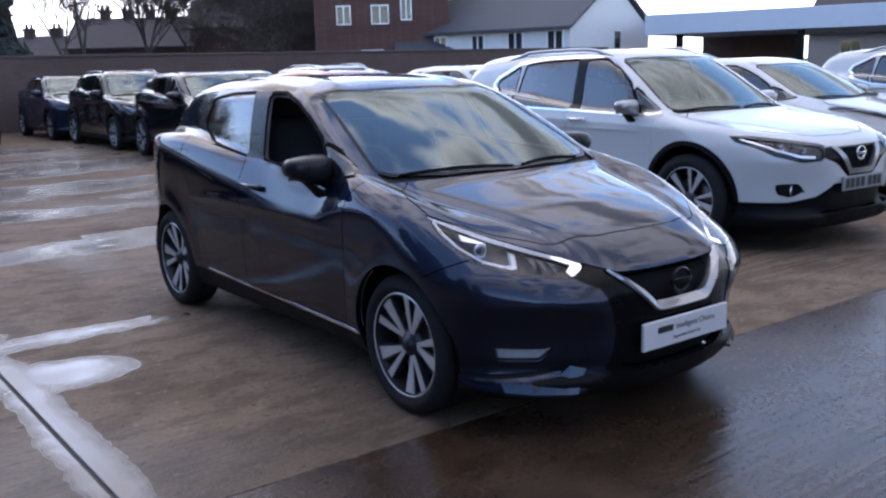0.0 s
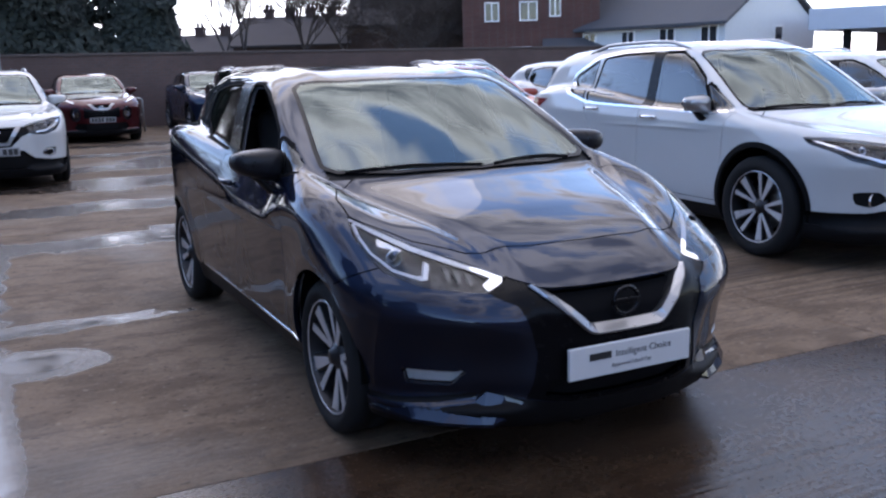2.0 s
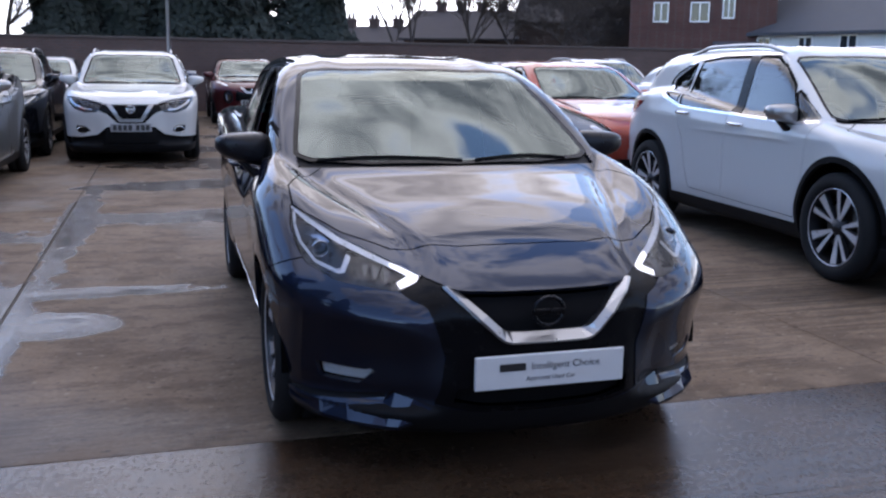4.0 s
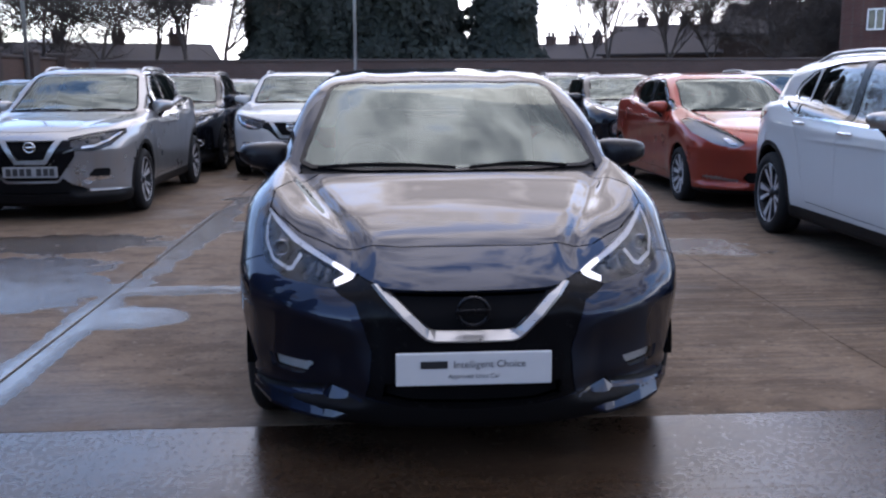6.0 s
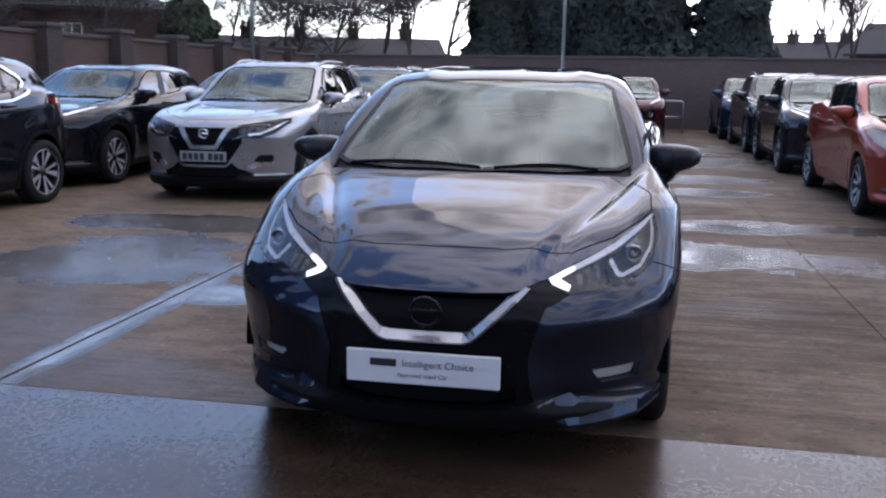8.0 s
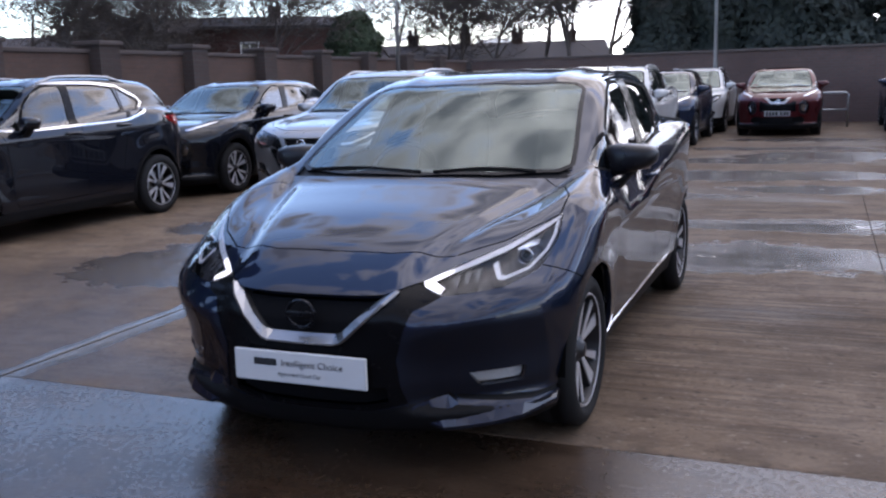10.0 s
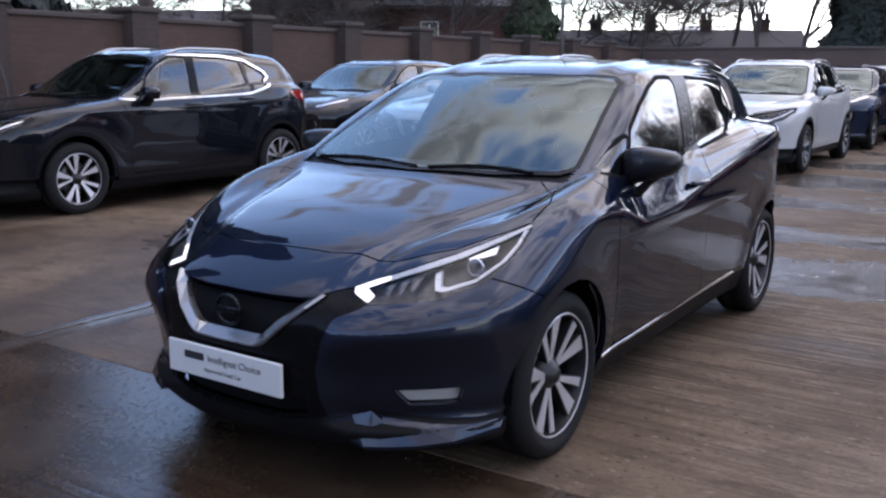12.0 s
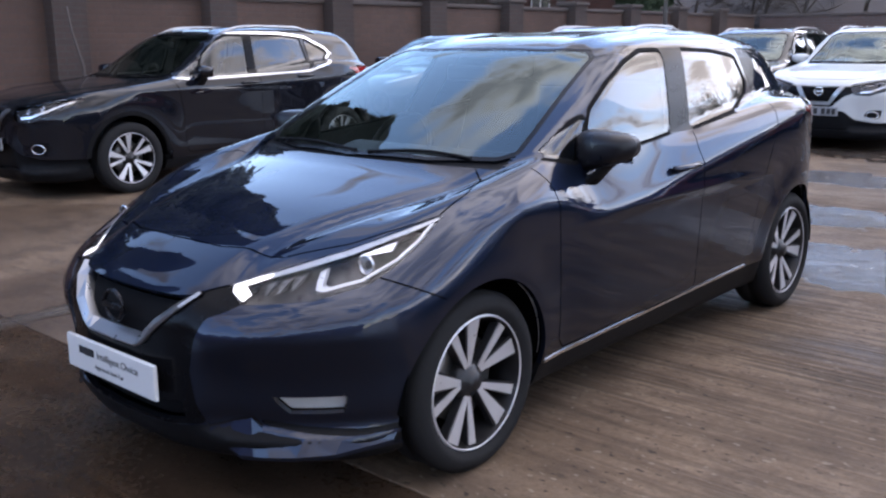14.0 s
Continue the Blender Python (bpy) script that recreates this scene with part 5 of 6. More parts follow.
def cut_urban(sh):
    """The squat crossover with round lamps below and slim ones on the wings."""
    cut_common(sh)
    fw = lambda c, n: (c[:, 1] < 1.1) & (n[:, 1] < 0.2)
    for cx, cz, r in ((0.52, 0.50, 0.105),):
        sh.region("headlight", lambda p: np.hypot((np.abs(p[:, 0]) - cx), (p[:, 2] - cz)) - r, fw)
    sh.region("lamp_outline", lambda p: np.hypot(np.abs(p[:, 0]) - 0.52, p[:, 2] - 0.50) - 0.06, fw, ("headlight",))
    sh.region("wing_lamp", lambda p: poly_far(np.abs(p[:, 0]), p[:, 2], [(0.50, 0.70), (0.56, 0.69), (0.73, 0.80), (0.74, 0.845), (0.66, 0.80)]), fw)
    sh.front("vee_strip", [(0.27, 0.66), (0.20, 0.66), (0.125, 0.585), (-0.1, 0.582), (-0.1, 0.555), (0.145, 0.555)])
    sh.front("grille", [(0.20, 0.66), (0.125, 0.585), (-0.1, 0.582), (-0.1, 0.66)])
    sh.front("front_surround", [(0.36, 0.60), (0.145, 0.55), (-0.1, 0.55), (-0.1, 0.44), (0.37, 0.44)])
    sh.front("intake", [(-0.1, 0.36), (0.50, 0.37), (0.56, 0.30), (0.48, 0.25), (-0.1, 0.24)])
    for hy in sh.S["hubs"]:
        sh.region("cladding", lambda p, hy=hy: np.hypot(*(sh.warp(p)[:, k] - c for k, c in ((1, sh.warp.point(0, hy, 0)[1]), (2, sh.wrad)))) - sh.warch - 0.045,
                  lambda c, n: (np.abs(c[:, 0]) > 0.55) & (c[:, 2] < 0.75))
    sh.region("cladding", lambda p: p[:, 2] - 0.25)
    sh.side("tail_lamp", [(3.45, 1.05), (3.95, 1.12), (3.95, 0.9), (3.7, 0.9)], least=0.1)
    sh.seam("plan", [(-0.05, 0.16), (0.30, 0.19), (0.55, 0.36), (0.70, 0.60), (0.745, 0.75), (0.735, 0.9), (0.67, 1.0), (0.56, 1.085)], w=0.004)
    cut_doors(sh)
    sh.drop("hole")


BODY_LABELS = {  # part name: (labels, material key, offset, skirt)
    "body": (("body",), "paint", 0.0, 0.02),
    "shut_line": (("shut_line",), "groove", -0.006, 0.0),
    "windscreen": (("windscreen",), "screen", -0.003, 0.0),
    "screen_edge": (("screen_edge",), "trim", -0.002, 0.01),
    "cowl": (("cowl",), "plastic", -0.012, 0.0),
    "rear_window": (("rear_window",), "privacy", -0.003, 0.0),
    "pillar_trim": (("pillar_trim",), "trim", -0.002, 0.01),
    "rear_pillar_trim": (("rear_pillar_trim",), "trim", -0.002, 0.01),
    "window_rubber": (("window_rubber",), "seal", -0.001, 0.01),
    "window_chrome": (("window_chrome",), "chrome", 0.004, 0.006),
    "vee_strip": (("vee_strip",), "satin", 0.008, 0.03),
    "front_surround": (("front_surround",), "trim", -0.004, 0.02),
    "front_lip": (("front_lip",), "plastic", -0.002, 0.02),
    "cladding": (("cladding",), "plastic", 0.006, 0.02),
    "sill_cladding": (("sill_cladding",), "plastic", -0.004, 0.02),
    "lower_trim": (("lower_trim",), "chrome", 0.004, 0.01),
    "sill_strip": (("sill_strip",), "chrome", 0.003, 0.004),
}
SIDED = {
    "front_window": ("front_window", "pane", -0.005, 0.0),
    "quarter_window": ("quarter_window", "pane", -0.004, 0.0),
    "rear_side_window": ("rear_side_window", "privacy", -0.005, 0.0),
    "third_window": ("third_window", "privacy", -0.005, 0.0),
    "headlight": ("headlight", "lens", 0.0, 0.0),
    "lamp_outline": ("lamp_outline", "reflector", -0.010, 0.01),
    "wing_lamp": ("wing_lamp", "lens", 0.0, 0.0),
    "fog_lamp": ("fog_lamp", "lens", -0.004, 0.0),
    "fog_recess": ("fog_recess", "plastic", -0.010, 0.0),
    "tail_lamp": ("tail_lamp", "tail", 0.003, 0.01),
}
M_BROW = plain("headlight_brow", (0.66, 0.67, 0.70), rough=0.32, metal=0.4, vary=0.03)
M_FACET = plain("lamp_facet", (0.13, 0.13, 0.135), rough=0.3, metal=0.5)
M_SEAL = plain("rubber_seal", (0.006, 0.006, 0.007), rough=0.75, vary=0.2, Specular_IOR_Level=0.05)
LOOKS = dict(seal=M_SEAL, satin=M_DCHROME, groove=M_GROOVE, screen=M_SCREEN, trim=M_TRIM, plastic=M_PLASTIC, privacy=M_PRIVACY, chrome=M_CHROME, pane=M_PANE, lens=M_LENS,
             reflector=M_REFLECTOR, tail=M_TAIL)


def shell_meshes(spec, warp, cutter, h, rad, arch):
    """All panel meshes of one kind of car."""
    sh = Shell(spec, h)
    sh.warp, sh.wrad, sh.warch = warp, rad, arch
    cutter(sh)
    hero_p, hero_n = sh.p, sh.n
    sh.p = warp(hero_p)
    sh.n = warp.turn(hero_p, hero_n)
    out = {}
    for name, (labels, look_key, off, skirt) in BODY_LABELS.items():
        mine = sh.p[sh.t[np.isin(sh.lab, labels)]].mean(1)
        if name != "shut_line" and len(mine) and np.abs(mine[:, 0]).min() > 0.03:
            for sgn in (1, -1):
                out[name + ("" if sgn > 0 else ".001")] = (sh.mesh(name, labels, off, skirt, where=lambda c, sgn=sgn: c[:, 0] * sgn > 0), look_key)
            continue
        me = sh.mesh(name, labels, off, skirt)
        if me:
            out[name] = (me, look_key)
    for name, (lab, look_key, off, skirt) in SIDED.items():
        for sgn in (1, -1):
            me = sh.mesh(name, (lab,), off, skirt, where=lambda c, sgn=sgn: c[:, 0] * sgn > 0)
            if me:
                out[name + ("" if sgn > 0 else ".001")] = (me, look_key)
    for name, lab, off in (("grille", "grille", -0.035), ("intake", "intake", -0.04)):
        me = sh.mesh(name, (lab,), off)
        if me:
            out[name] = (me, "seal" if name == "grille" else "plastic")
    for sgn, end in ((1, ""), (-1, ".001")):
        on = lambda c, sgn=sgn: c[:, 0] * sgn > 0
        out["lamp_housing" + end] = (sh.mesh("lamp_housing", ("headlight", "lamp_outline", "wing_lamp"), -0.045, where=on), "lampdark")
        fogs = sh.mesh("fog_housing", ("fog_lamp",), -0.03, where=on)
        if fogs:
            out["fog_housing" + end] = (fogs, "fog")
    inner = ("body", "pillar_trim", "rear_pillar_trim", "window_rubber", "screen_edge", "shut_line", "window_chrome", "sill_strip")
    out["cabin_lining"] = (sh.mesh("cabin_lining", inner, -0.03, flip=True, where=lambda c: (c[:, 1] > warp.point(0, 1.0, 0)[1]) & (c[:, 2] > 0.3)), "liner")
    return out


LOOKS.update(fog=M_FOG, lampdark=M_LAMPDARK, liner=M_HEADLINER)


def wheel_meshes(rad, rim, width, spokes, twin=True):
    """Tyre, rim barrel, spokes, hub cap, disc and a dark sheet for inner shade, facing +x, centred on the hub."""
    w = width / 2
    out = {}
    bm = bmesh.new()
    prof = [(-w * 0.8, rim), (-w, rim + 0.02), (-w * 1.02, (rim + rad) / 2), (-w * 0.9, rad - 0.015), (-w * 0.7, rad), (-0.012, rad), (-0.009, rad - 0.007), (0.009, rad - 0.007), (0.012, rad), (w * 0.7, rad), (w * 0.9, rad - 0.015), (w * 1.02, (rim + rad) / 2), (w, rim + 0.02), (w * 0.8, rim)]
    out["tyre"] = (lathe(bm, prof, 56), M_RUBBER)
    bm = bmesh.new()
    out["rim"] = (lathe(bm, [(w * 0.82, rim + 0.004), (w * 0.90, rim - 0.001), (w * 0.86, rim - 0.005)], 56), M_RIM)
    bm = bmesh.new()
    out["rim_barrel"] = (lathe(bm, [(w * 0.855, rim - 0.005), (w * 0.3, rim - 0.022), (-w * 0.8, rim - 0.03), (-w * 0.8, rim)], 56), M_BARREL)
    dark, bright = bmesh.new(), bmesh.new()
    face = w * 0.74
    for k in range(spokes):
        for d in ((-0.20, 0.20) if twin else (0.0,)):
            a = 2 * math.pi * (k + 0.25) / spokes
            b = a + d * (1.25 if twin else 1)
            def at(ang, r, side, x):
                c, s = math.cos(ang), math.sin(ang)
                return (x, c * r - s * side, s * r + c * side)
            i0, i1 = (0.052, rim - 0.012)
            h0, h1 = (0.009, 0.029 if d < 0 else 0.017) if twin else (0.014, 0.022)
            wa, wb = a + d * 0.55, b
            for bm2, x0, x1, grow in ((dark, face - 0.035, face - 0.004, 1.35), (bright, face - 0.006, face, 1.0)):
                q = [bm2.verts.new(at(ang, r, s * hh * grow, x + bend)) for x, in ((x0,), (x1,)) for ang, r, hh, bend in ((wa, i0, h0, -0.02), (wb, i1, h1, 0.0)) for s in (-1, 1)]
                for fs in ((0, 1, 3, 2), (4, 6, 7, 5), (0, 4, 5, 1), (2, 3, 7, 6), (0, 2, 6, 4), (1, 5, 7, 3)):
                    bm2.faces.new([q[i] for i in fs])
    for bm2 in (dark, bright):
        bmesh.ops.recalc_face_normals(bm2, faces=bm2.faces)
    out["spoke_back"] = (dark, M_RIMDARK)
    out["spoke_face"] = (bright, M_RIM)
    bm = bmesh.new()
    out["hub"] = (lathe(bm, [(face - 0.06, 0.07), (face - 0.030, 0.066), (face - 0.016, 0.045), (face - 0.008, 0.032), (face + 0.002, 0.028), (face + 0.004, 0.0005)], 28), M_RIMDARK)
    bm = bmesh.new()
    out["brake_disc"] = (lathe(bm, [(0.0, 0.06), (0.012, 0.062), (0.012, rim * 0.66), (-0.012, rim * 0.66), (-0.012, 0.06)], 32), M_DISC)
    # near-black sheet behind the spokes stands for the shade inside the wheel
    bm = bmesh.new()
    out["wheel_shade_disc"] = (lathe(bm, [(-0.03, 0.02), (-0.03, rim - 0.02)], 32), M_GROOVE)
    fin = {}
    for k, (b, m) in out.items():
        me = bpy.data.meshes.new(k)
        b.to_mesh(me)
        b.free()
        me.materials.append(m)
        fin[k] = me
    return fin


def liner_mesh(rad, depth=0.30):
    """The dark bowl over a wheel."""
    bm = bmesh.new()
    n = 24
    rows = []
    for x in (0.0, -depth):
        rows.append([bm.verts.new((x, rad * math.cos(a), rad * math.sin(a))) for a in [math.pi * (-0.01 + 1.02 * k / n) for k in range(n + 1)]])
    for k in range(n):
        bm.faces.new((rows[0][k], rows[0][k + 1], rows[1][k + 1], rows[1][k]))
    bm.faces.new(rows[1])
    me = bpy.data.meshes.new("wheel_arch_liner")
    bm.to_mesh(me)
    bm.free()
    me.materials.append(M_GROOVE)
    return me


def mirror_mesh():
    """A door mirror's shell for the +x side, its foot at the origin, glass to the rear (+y)."""
    bm = bmesh.new()
    bmesh.ops.create_cube(bm, size=1.0)
    bmesh.ops.subdivide_edges(bm, edges=bm.edges, cuts=5, use_grid_fill=True)
    for v in bm.verts:
        x, y, z = (c * 2 for c in v.co)
        l = (abs(x) ** 3.2 + abs(y) ** 3.2 + abs(z) ** 3.2) ** (1 / 3.2)
        x, y, z = x / l, y / l, z / l
        px = 0.062 + x * 0.125
        pz = 0.088 + z * (0.066 - 0.020 * x) + 0.014 * x
        py = -0.02 + y * (0.095 if y < 0 else 0.04) - 0.01 * x + (0.03 * x * x if y < 0 else 0)
        v.co = (px, py, pz)
    return smoothed(bm)


def mirror_foot():
    bm = bmesh.new()
    prof = [(-0.03, -0.05, -0.055), (0.03, -0.04, -0.02), (0.075, -0.03, 0.03), (0.10, -0.025, 0.05)]
    rings = []
    for i, (x, y, z) in enumerate(prof):
        s = 1 - 0.12 * i
        rings.append([bm.verts.new((x, y + 0.055 * s * math.cos(a), z + 0.028 * s * math.sin(a))) for a in [2 * math.pi * k / 12 for k in range(12)]])
    for u, w in zip(rings, rings[1:]):
        for k in range(12):
            bm.faces.new((u[k], u[(k + 1) % 12], w[(k + 1) % 12], w[k]))
    bmesh.ops.recalc_face_normals(bm, faces=bm.faces)
    return smoothed(bm)


def seat_mesh():
    """A front seat: cushion, back and head rest."""
    bm = bmesh.new()
    box(bm, (-0.24, -0.26, 0.30), (0.24, 0.26, 0.46), 0.05, 3)
    box(bm, (-0.23, -0.07, 0.0), (0.23, 0.07, 0.58), 0.06, 3)
    n = len(bm.verts) // 2
    bm.verts.ensure_lookup_table()
    for v in bm.verts[n:]:
        z = v.co.z
        v.co = (v.co.x * (1 - 0.25 * z), v.co.y + 0.28 + z * 0.32, z + 0.42)
    box(bm, (-0.13, 0.46, 1.0), (0.13, 0.55, 1.17), 0.04, 3)
    return smoothed(bm)


def mesh_of(bm, name, mat):
    me = bpy.data.meshes.new(name)
    bm.to_mesh(me)
    bm.free()
    me.materials.append(mat)
    return me


def mirrored(me, name):
    """The same mesh for the other side of the car."""
    bm = bmesh.new()
    bm.from_mesh(me)
    for v in bm.verts:
        v.co.x = -v.co.x
    bmesh.ops.reverse_faces(bm, faces=bm.faces)
    out = bpy.data.meshes.new(name)
    bm.to_mesh(out)
    bm.free()
    out.materials.append(me.materials[0])
    return out


def handle_mesh():
    bm = bmesh.new()
    tube(bm, [(0.0, -0.10, 0.0), (0.022, -0.085, 0.002), (0.030, -0.03, 0.004), (0.030, 0.04, 0.004), (0.020, 0.09, 0.002), (-0.01, 0.10, 0.0)], 0.0125, 8)
    return smoothed(bm)


class Kind:
    """One make of car: its meshes, built once and shared by every car of the kind."""

    def __init__(self, spec, warp, cutter, h, rad, rim, wheel_w, track, spokes, twin=True, rails=False, arch=None, bulbs=(), rings=None, bright_lamps=False):
        self.bulbs, self.rings, self.bright_lamps = bulbs, rings, bright_lamps
        self.spec, self.warp, self.rad, self.track, self.rails = spec, warp, rad, track, rails
        self.arch = arch or rad + 0.045
        self.panels = shell_meshes(spec, warp, cutter, h, rad, self.arch)
        self.wheel = wheel_meshes(rad, rim, wheel_w, spokes, twin)
        self.liner = liner_mesh(self.arch + 0.005)
        self.mirror = mesh_of(mirror_mesh(), "mirror_shell", M_BLACK)
        self.foot = mesh_of(mirror_foot(), "mirror_foot", M_PLASTIC)
        self.seat = mesh_of(seat_mesh(), "seat", M_FABRIC)
        self.handle = mesh_of(handle_mesh(), "door_handle", M_BLACK)
        self.f = car_solid(spec)
        self.dash = mesh_of(self.dash_bm(), "dashboard", M_DASH)
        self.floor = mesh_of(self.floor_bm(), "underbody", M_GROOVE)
        self.sided = {}

    def at(self, x, y, z):
        return Vector(self.warp.point(x, y, z))

    def other(self, me):
        if me.name not in self.sided:
            self.sided[me.name] = mirrored(me, me.name)
        return self.sided[me.name]

    def dash_bm(self):
        bm = bmesh.new()
        a, b = self.at(-0.64, 1.08, 0.66), self.at(0.64, 1.62, 0.93)
        box(bm, a, b, 0.06, 3)
        for v in bm.verts:
            v.co.y += 0.28 * v.co.x ** 2 * 0.4
            if v.co.z > (a.z + b.z) / 2:
                v.co.z -= 0.14 * (b.y - v.co.y) / (b.y - a.y)
        return smoothed(bm)

    def floor_bm(self):
        bm = bmesh.new()
        a, b = self.at(-0.66, 0.35, 0.2), self.at(0.66, 3.6, 0.3)
        box(bm, a, b, 0.02)
        c, d = self.at(-0.52, 0.30, 0.25), self.at(0.52, 1.05, 0.62)
        box(bm, c, d, 0.02)
        return bm

    def reach(self, y, z):
        """How far out the body is at that place along and up, in the plan of the hatch."""
        x = np.linspace(0.3, 1.0, 281)
        v = self.f(np.stack([x, np.full_like(x, y), np.full_like(x, z)], 1))
        return float(x[np.argmax(v > 0)])

    def build(self, label, coat, m, rail_mat=None, mirror_mat=None, group="parked cars", open_window=False, handle_mat=None, plate_mat=M_PLATEY, badge_mat=M_CHROME):
        car = thing("car", label, "car", group, m=m)
        looks = dict(LOOKS, paint=coat)
        head = {}
        for name, (me, key) in self.panels.items():
            plain_name = name.split(".")[0]
            if open_window and plain_name == "front_window" and name.endswith(".001"):
                continue
            top = car
            if plain_name == "lamp_outline":
                top = head.get("headlight" + name[len(plain_name):], car)
            mat = M_REFLECTOR if plain_name == "wing_lamp" else looks[key]
            if plain_name == "lamp_housing" and self.bright_lamps:
                mat = M_LAMPGREY
            ob = part(plain_name, me, mat, top)
            if plain_name in ("headlight", "windscreen", "front_window", "rear_side_window", "third_window", "quarter_window", "fog_lamp"):
                ob.visible_shadow = plain_name not in ("windscreen", "headlight", "fog_lamp", "front_window")
            head[name] = ob
        for sgn in (1, -1):
            for hy in self.spec["hubs"]:
                y = self.at(0, hy, 0).y
                wheel = new("wheel")
                wheel.empty_display_size = 0.1
                wheel.parent = car
                wheel.matrix_local = pose(sgn * self.track, y, self.rad - 0.004, 0, 0, 0 if sgn > 0 else 180) @ pose(0, 0, 0, 17 * sgn + 40 * (hy > 2), 0, 0)
                for nm, me in self.wheel.items():
                    part(nm, me, me.materials[0], wheel)
                ln = part("wheel_arch_liner", self.liner, M_GROOVE, car)
                ln.matrix_local = pose(sgn * (self.reach(hy, 0.62) / 1.0 * self.warp.wx - 0.045), y, self.rad, 0, 0, 0 if sgn > 0 else 180)
        for sgn in (1, -1):
            r = self.reach(1.50, 0.93)
            p = self.at(sgn * (r - 0.005), 1.50, 0.905)
            holder = new("door_mirror")
            holder.empty_display_size = 0.1
            holder.parent = car
            holder.matrix_local = Matrix.Translation(p)
            part("mirror_shell", self.mirror if sgn > 0 else self.other(self.mirror), mirror_mat or coat, holder)
            part("mirror_foot", self.foot if sgn > 0 else self.other(self.foot), M_PLASTIC, holder)
            bm = bmesh.new()
            box(bm, (sgn * 0.052 - 0.095, 0.016, 0.035), (sgn * 0.052 + 0.095, 0.022, 0.14), 0.002)
            part("mirror_glass", bm, M_MIRROR, holder)
            for y, z in ((2.10, 0.862),) if open_window else ((2.10, 0.862), (2.86, 0.925)):
                q = self.at(sgn * (self.reach(y, z) - 0.004), y, z)
                ob = part("door_handle", self.handle if sgn > 0 else self.other(self.handle), handle_mat or coat, car)
                ob.matrix_local = Matrix.Translation(q)
        for sx in (-0.36, 0.36):
            st = part("seat", self.seat, M_FABRIC, car)
            s = self.at(sx, 2.0, 0.18)
            st.matrix_local = Matrix.Translation(s) @ Matrix.Diagonal((1, 1, (self.at(0, 0, 1.4).z - s.z) / 1.22, 1))
        rs = bmesh.new()
        a, b = self.at(-0.6, 2.85, 0.45), self.at(0.6, 3.05, 1.12)
        box(rs, a, b, 0.06, 3)
        box(rs, self.at(-0.6, 2.45, 0.38), self.at(0.6, 2.95, 0.58), 0.06, 3)
        part("rear_seat", smoothed(rs), M_FABRIC, car)
        part("dashboard", self.dash, M_DASH, car)
        part("underbody", self.floor, M_GROOVE, car)
        sw = bmesh.new()
        c = self.at(-0.36, 1.66, 0.88)
        ring = [c + Vector((0.18 * math.cos(2 * math.pi * k / 24), 0.08 * math.sin(2 * math.pi * k / 24), 0.165 * math.sin(2 * math.pi * k / 24))) for k in range(25)]
        tube(sw, ring, 0.014, 8)
        box(sw, (c.x - 0.17, c.y - 0.03, c.z - 0.03), (c.x + 0.17, c.y, c.z + 0.025), 0.01)
        part("steering_wheel", smoothed(sw), M_DASH, car)
        rm = bmesh.new()
        c = self.at(0, 1.72, 1.24)
        box(rm, (-0.11, c.y - 0.02, c.z - 0.035), (0.11, c.y + 0.01, c.z + 0.03), 0.012)
        part("rear_view_mirror", rm, M_DASH, car)
        for sgn, x0, x1 in ((1, -0.58, 0.02), (1, 0.08, 0.52)):
            wp = bmesh.new()
            pts = []
            for k in range(7):
                x = x0 + (x1 - x0) * k / 6
                y = 1.036 + 0.29 * x * x + 0.026 * math.sin(math.pi * k / 6)
                pts.append(self.at(x, y, 0.0) + Vector((0, 0, self.at(0, 0, self.top_z(x, y)).z + 0.003)))
            tube(wp, pts, 0.006, 6)
            part("wiper", wp, M_PLASTIC, car)
        if plate_mat:
            y = self.front_y(0.0, 0.415)
            pl = bmesh.new()
            c = self.at(0, y, 0.415)
            box(pl, (-0.26, c.y - 0.022, c.z - 0.054), (0.26, c.y - 0.008, c.z + 0.054), 0.004)
            pob = part("number_plate", pl, plate_mat, car, "white number plate with dark bars")
            for k, x in enumerate((-0.205, -0.14, -0.075, -0.01, 0.085, 0.15, 0.21)):
                bb = bmesh.new()
                box(bb, (x - 0.024, c.y - 0.025, c.z - 0.036), (x + 0.024, c.y - 0.0225, c.z + 0.036))
                part("bar", bb, M_INK, pob)
        if self.rails:
            for sgn in (1, -1):
                rb = bmesh.new()
                pts = []
                for k in range(13):
                    y = 1.98 + 1.25 * k / 12
                    q = self.at(sgn * 0.545, y, self.top_z(0.545, y))
                    lift = 0.038 * min(1, 6 * min(k / 12, 1 - k / 12)) - 0.010
                    pts.append(q + Vector((0, 0, lift)))
                tube(rb, pts, 0.017, 8)
                part("roof_rail", smoothed(rb), rail_mat or M_DCHROME, car)
        for sgn in (1, -1):
            for bx, bz, br in self.bulbs:
                lamp = head.get("headlight" if sgn > 0 else "headlight.001")
                if lamp is None:
                    continue
                c = self.at(sgn * bx, self.front_y(bx, bz) + 0.035, bz)
                b2 = bmesh.new()
                lathe(b2, [(0.035, 0.003), (0.02, br * 0.7), (-0.006, br), (-0.010, br * 1.12), (-0.002, br * 1.15)], 24)
                bmesh.ops.rotate(b2, verts=b2.verts, matrix=Matrix.Rotation(radians(90), 3, "Z"))
                bmesh.ops.translate(b2, verts=b2.verts, vec=c)
                part("reflector_bowl", b2, M_REFLECTOR, lamp)
                b2 = bmesh.new()
                bmesh.ops.create_uvsphere(b2, u_segments=16, v_segments=10, radius=br * 0.5)
                bmesh.ops.translate(b2, verts=b2.verts, vec=c + Vector((0, 0.005, 0)))
